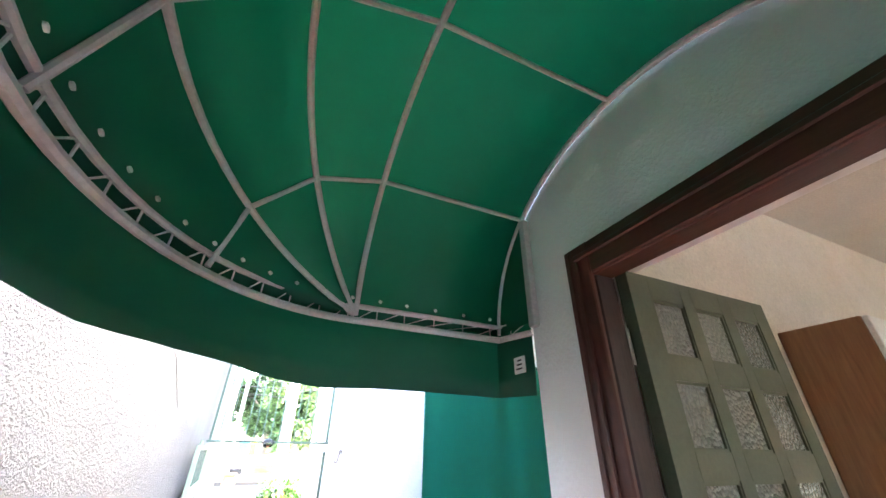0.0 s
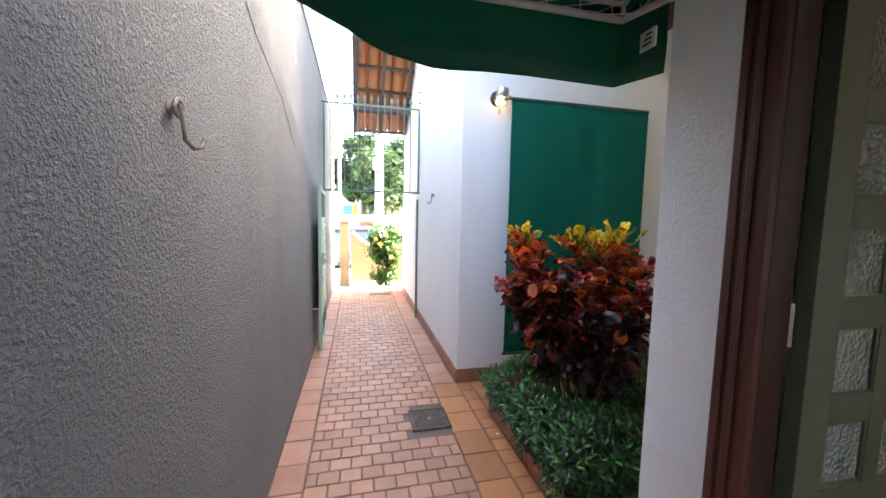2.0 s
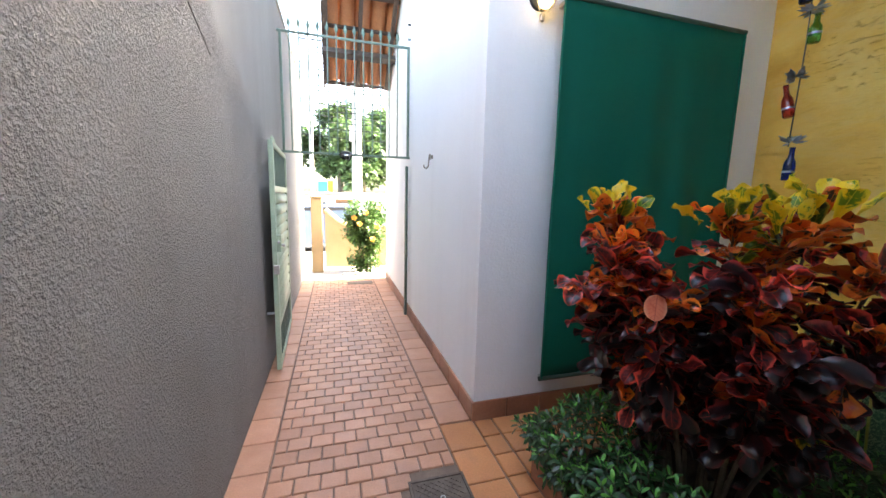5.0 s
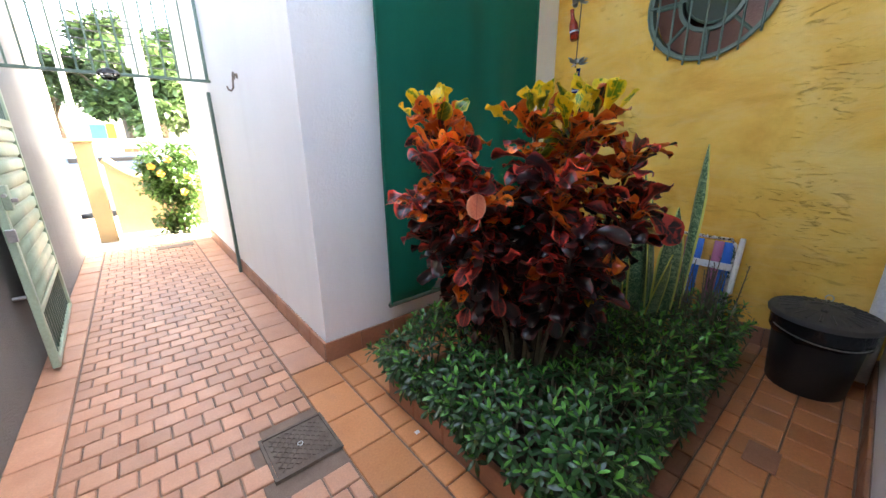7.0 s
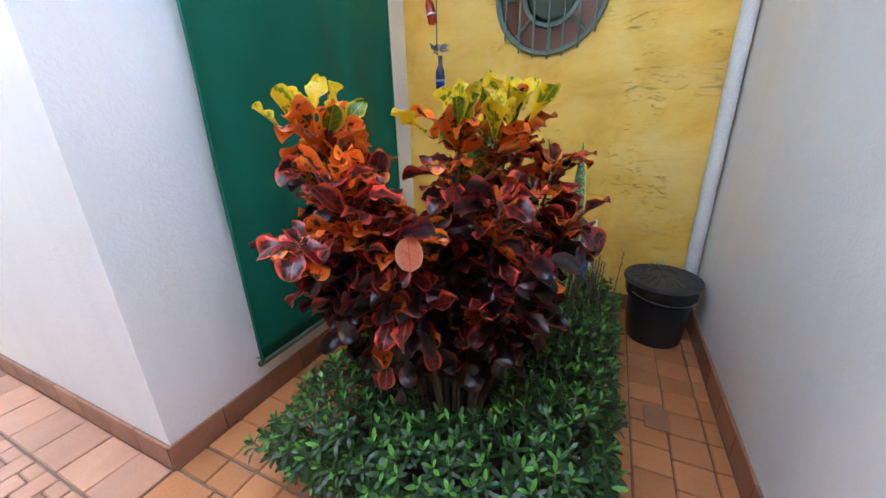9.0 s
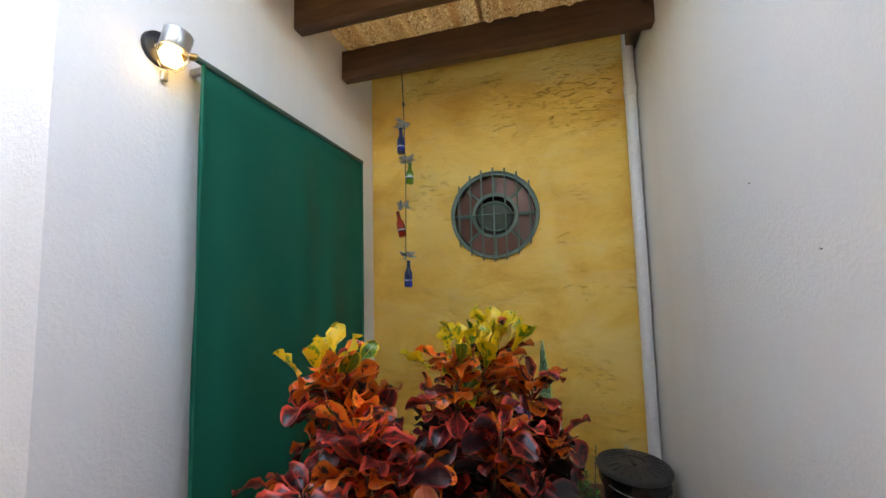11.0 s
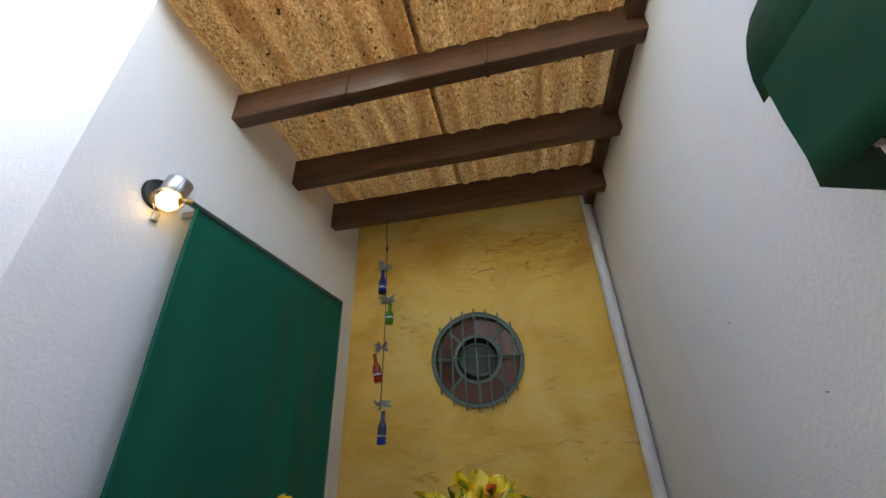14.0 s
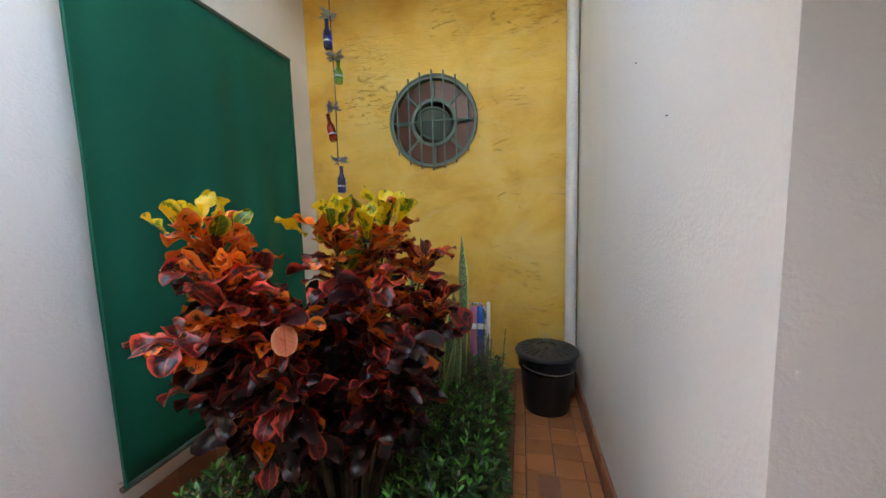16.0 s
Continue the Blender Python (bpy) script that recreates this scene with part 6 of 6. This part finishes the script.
part("body", s, CAR, car)
part("windscreen", Shape().add([(-0.86, 11.35, 0.80), (-0.86, 12.65, 0.80), (-0.32, 12.6, 1.09), (-0.32, 11.4, 1.09)], [(0, 1, 2, 3)]), BLACK_PLASTIC, car, "dark windscreen", 0.01)
part("side_window", Shape().box(-0.15, 11.28, 0.79, 1.0, 11.31, 1.08, 0.01), BLACK_PLASTIC, car, "dark side window")
for x in (-1.0, 1.6):
    for y in (11.25, 12.75):
        wm = Matrix.Translation((x, y - 0.09, 0.13)) @ Euler((radians(-90), 0, 0)).to_matrix().to_4x4()
        wh = part("wheel", Shape().lathe([(0.19, 0.0), (0.27, 0.0), (0.29, 0.03), (0.29, 0.15), (0.27, 0.18), (0.19, 0.18)], wm, 20), BLACK_PLASTIC, car)
        part("rim", Shape().lathe([(0.02, 0.02), (0.19, 0.01), (0.19, 0.17), (0.02, 0.16)], wm, 16), GALVANISED, wh)

# ---- small traces ----
whole("patch_tile", Shape().box(2.465, 1.475, 0.004, 2.615, 1.585, 0.012, 0.003), SKIRT_TILE, "darker worn clay tile piece in the passage floor", "floor tile", "", "structure")
whole("paper_scrap", Shape().grid([[(1.515 + 0.011 * i, 2.568 + 0.010 * j, 0.009 + 0.003 * ((i + j) % 2)) for j in range(3)] for i in range(3)]), WHITE_BOARD, "small crumpled white scrap of paper on the pavers", "scrap")
for x, z in ((1.965, 1.67), (2.28, 1.93)):
    nl = thing("wall_nail", (x, YS, z), "small grey nail in the white wall", "nail", "nails in the white wall")
    part("shank", Shape().tube([(x, YS - 0.002, z), (x, YS + 0.004, z + 0.001)], 0.0016, 6), BLACK_METAL, nl)
    part("head", Shape().tube([(x, YS + 0.0042, z + 0.001), (x, YS + 0.0055, z + 0.001)], 0.0032, 8), GALVANISED, nl)

# ---- pavers and tiles of the floor ----
rnd = random.Random(6)


def slab(name, w, d, mat, chip):
    s = Shape()
    s.box(-w / 2, -d / 2, -0.022, w / 2, d / 2, 0.0, 0.004)
    s.v = [(x + rnd.uniform(-chip, chip), y + rnd.uniform(-chip, chip), z) for x, y, z in s.v]
    return s.mesh(name, mat)


BW, BD = 0.94 / 7.5, 0.1065
bricks = [slab("paver", BW - 0.008, BD - 0.008, PAVER, 0.0012) for k in range(5)]
halves = [slab("paver", BW / 2 - 0.008, BD - 0.008, PAVER, 0.0012) for k in range(3)]
X0, X1 = 0.285, 1.225
full_row = 8
far = Shape()
near_places, half_places = [], []
j = 0
y = -3.1
while y < 7.55:
    inside = 1.55 < y < 5.0
    off = 0.5 if j % 2 else 0.0
    for i in range(full_row):
        a, b = max(X0, X0 + (i - off) * BW), min(X1, X0 + (i + 1 - off) * BW)
        cx, cy = (a + b) / 2, y + BD / 2
        if DX0 - 0.03 < cx < DX1 + 0.05 and DY0 - 0.045 < cy < DY1 + 0.045:
            continue
        z = rnd.uniform(-0.0015, 0.0015)
        if inside and b - a > BW * 0.8:
            near_places.append((cx, cy, z, 0))
        elif inside:
            half_places.append((cx, cy, z, 0))
        elif b - a > 0.02:
            far.box(a + 0.004, y + 0.004, -0.02, b - 0.004, y + BD - 0.004, z, 0.004)
    y += BD
    j += 1
pieces("paver", floor, bricks, near_places, rnd)
pieces("paver", floor, halves, half_places, rnd)
part("pavers", far, PAVER_REST, floor, kind="stuff")

far = Shape()


def tile_run(x0, x1, y0, y1, nx, ny, mat, shift=0.0, near=True):
    """A field of clay tiles, the rows shifted against each other."""
    w, d = (x1 - x0) / nx, (y1 - y0) / ny
    ms = [slab("tile", w - 0.007, d - 0.007, mat, 0.0012) for k in range(3)]
    out = []
    for jj in range(ny):
        for ii in range(nx):
            cx, cy = x0 + w * (ii + 0.5), y0 + d * (jj + 0.5)
            if DX0 - 0.06 < cx < DX1 + 0.06 and DY0 - 0.06 < cy < DY1 + 0.06:
                continue
            if PX0 - w * 0.45 < cx < PX1 + w * 0.3 and PY0 - d * 0.45 < cy < PY1 + d * 0.45:
                continue
            out.append((cx, cy, rnd.uniform(-0.0015, 0.0015), 0))
    pieces("tile", floor, ms, out, rnd)


tile_run(XL + 0.002, X0 - 0.004, -3.0, 7.6, 1, 44, PAVER)
tile_run(X1 + 0.004, XR - 0.012, 3.42, 7.6, 1, 18, PAVER)
tile_run(X1 + 0.004, XR - 0.004, -3.0, 3.41, 1, 26, CLAY_TILE)
tile_run(XR, 1.575, 2.92, 3.40, 1, 3, CLAY_TILE)
tile_run(XR, 1.572, 1.79, 2.92, 1, 9, CLAY_TILE)
tile_run(1.58, XY - 0.015, 2.915, 3.40, 12, 3, CLAY_TILE)
tile_run(PX1 + 0.004, XY - 0.015, 1.79, 2.91, 2, 7, CLAY_TILE)
tile_run(XR, XY - 0.015, 1.27, 1.335, 15, 1, CLAY_TILE)
tile_run(XR, XY - 0.015, 1.335, 1.49, 15, 1, CLAY_TILE)
tile_run(XR + 0.07, XY - 0.015, 1.49, 1.645, 15, 1, CLAY_TILE)
tile_run(XR, XY - 0.015, 1.645, 1.715, 15, 1, CLAY_TILE)
tile_run(XR, XY - 0.015, 1.715, 1.785, 15, 1, SKIRT_TILE)
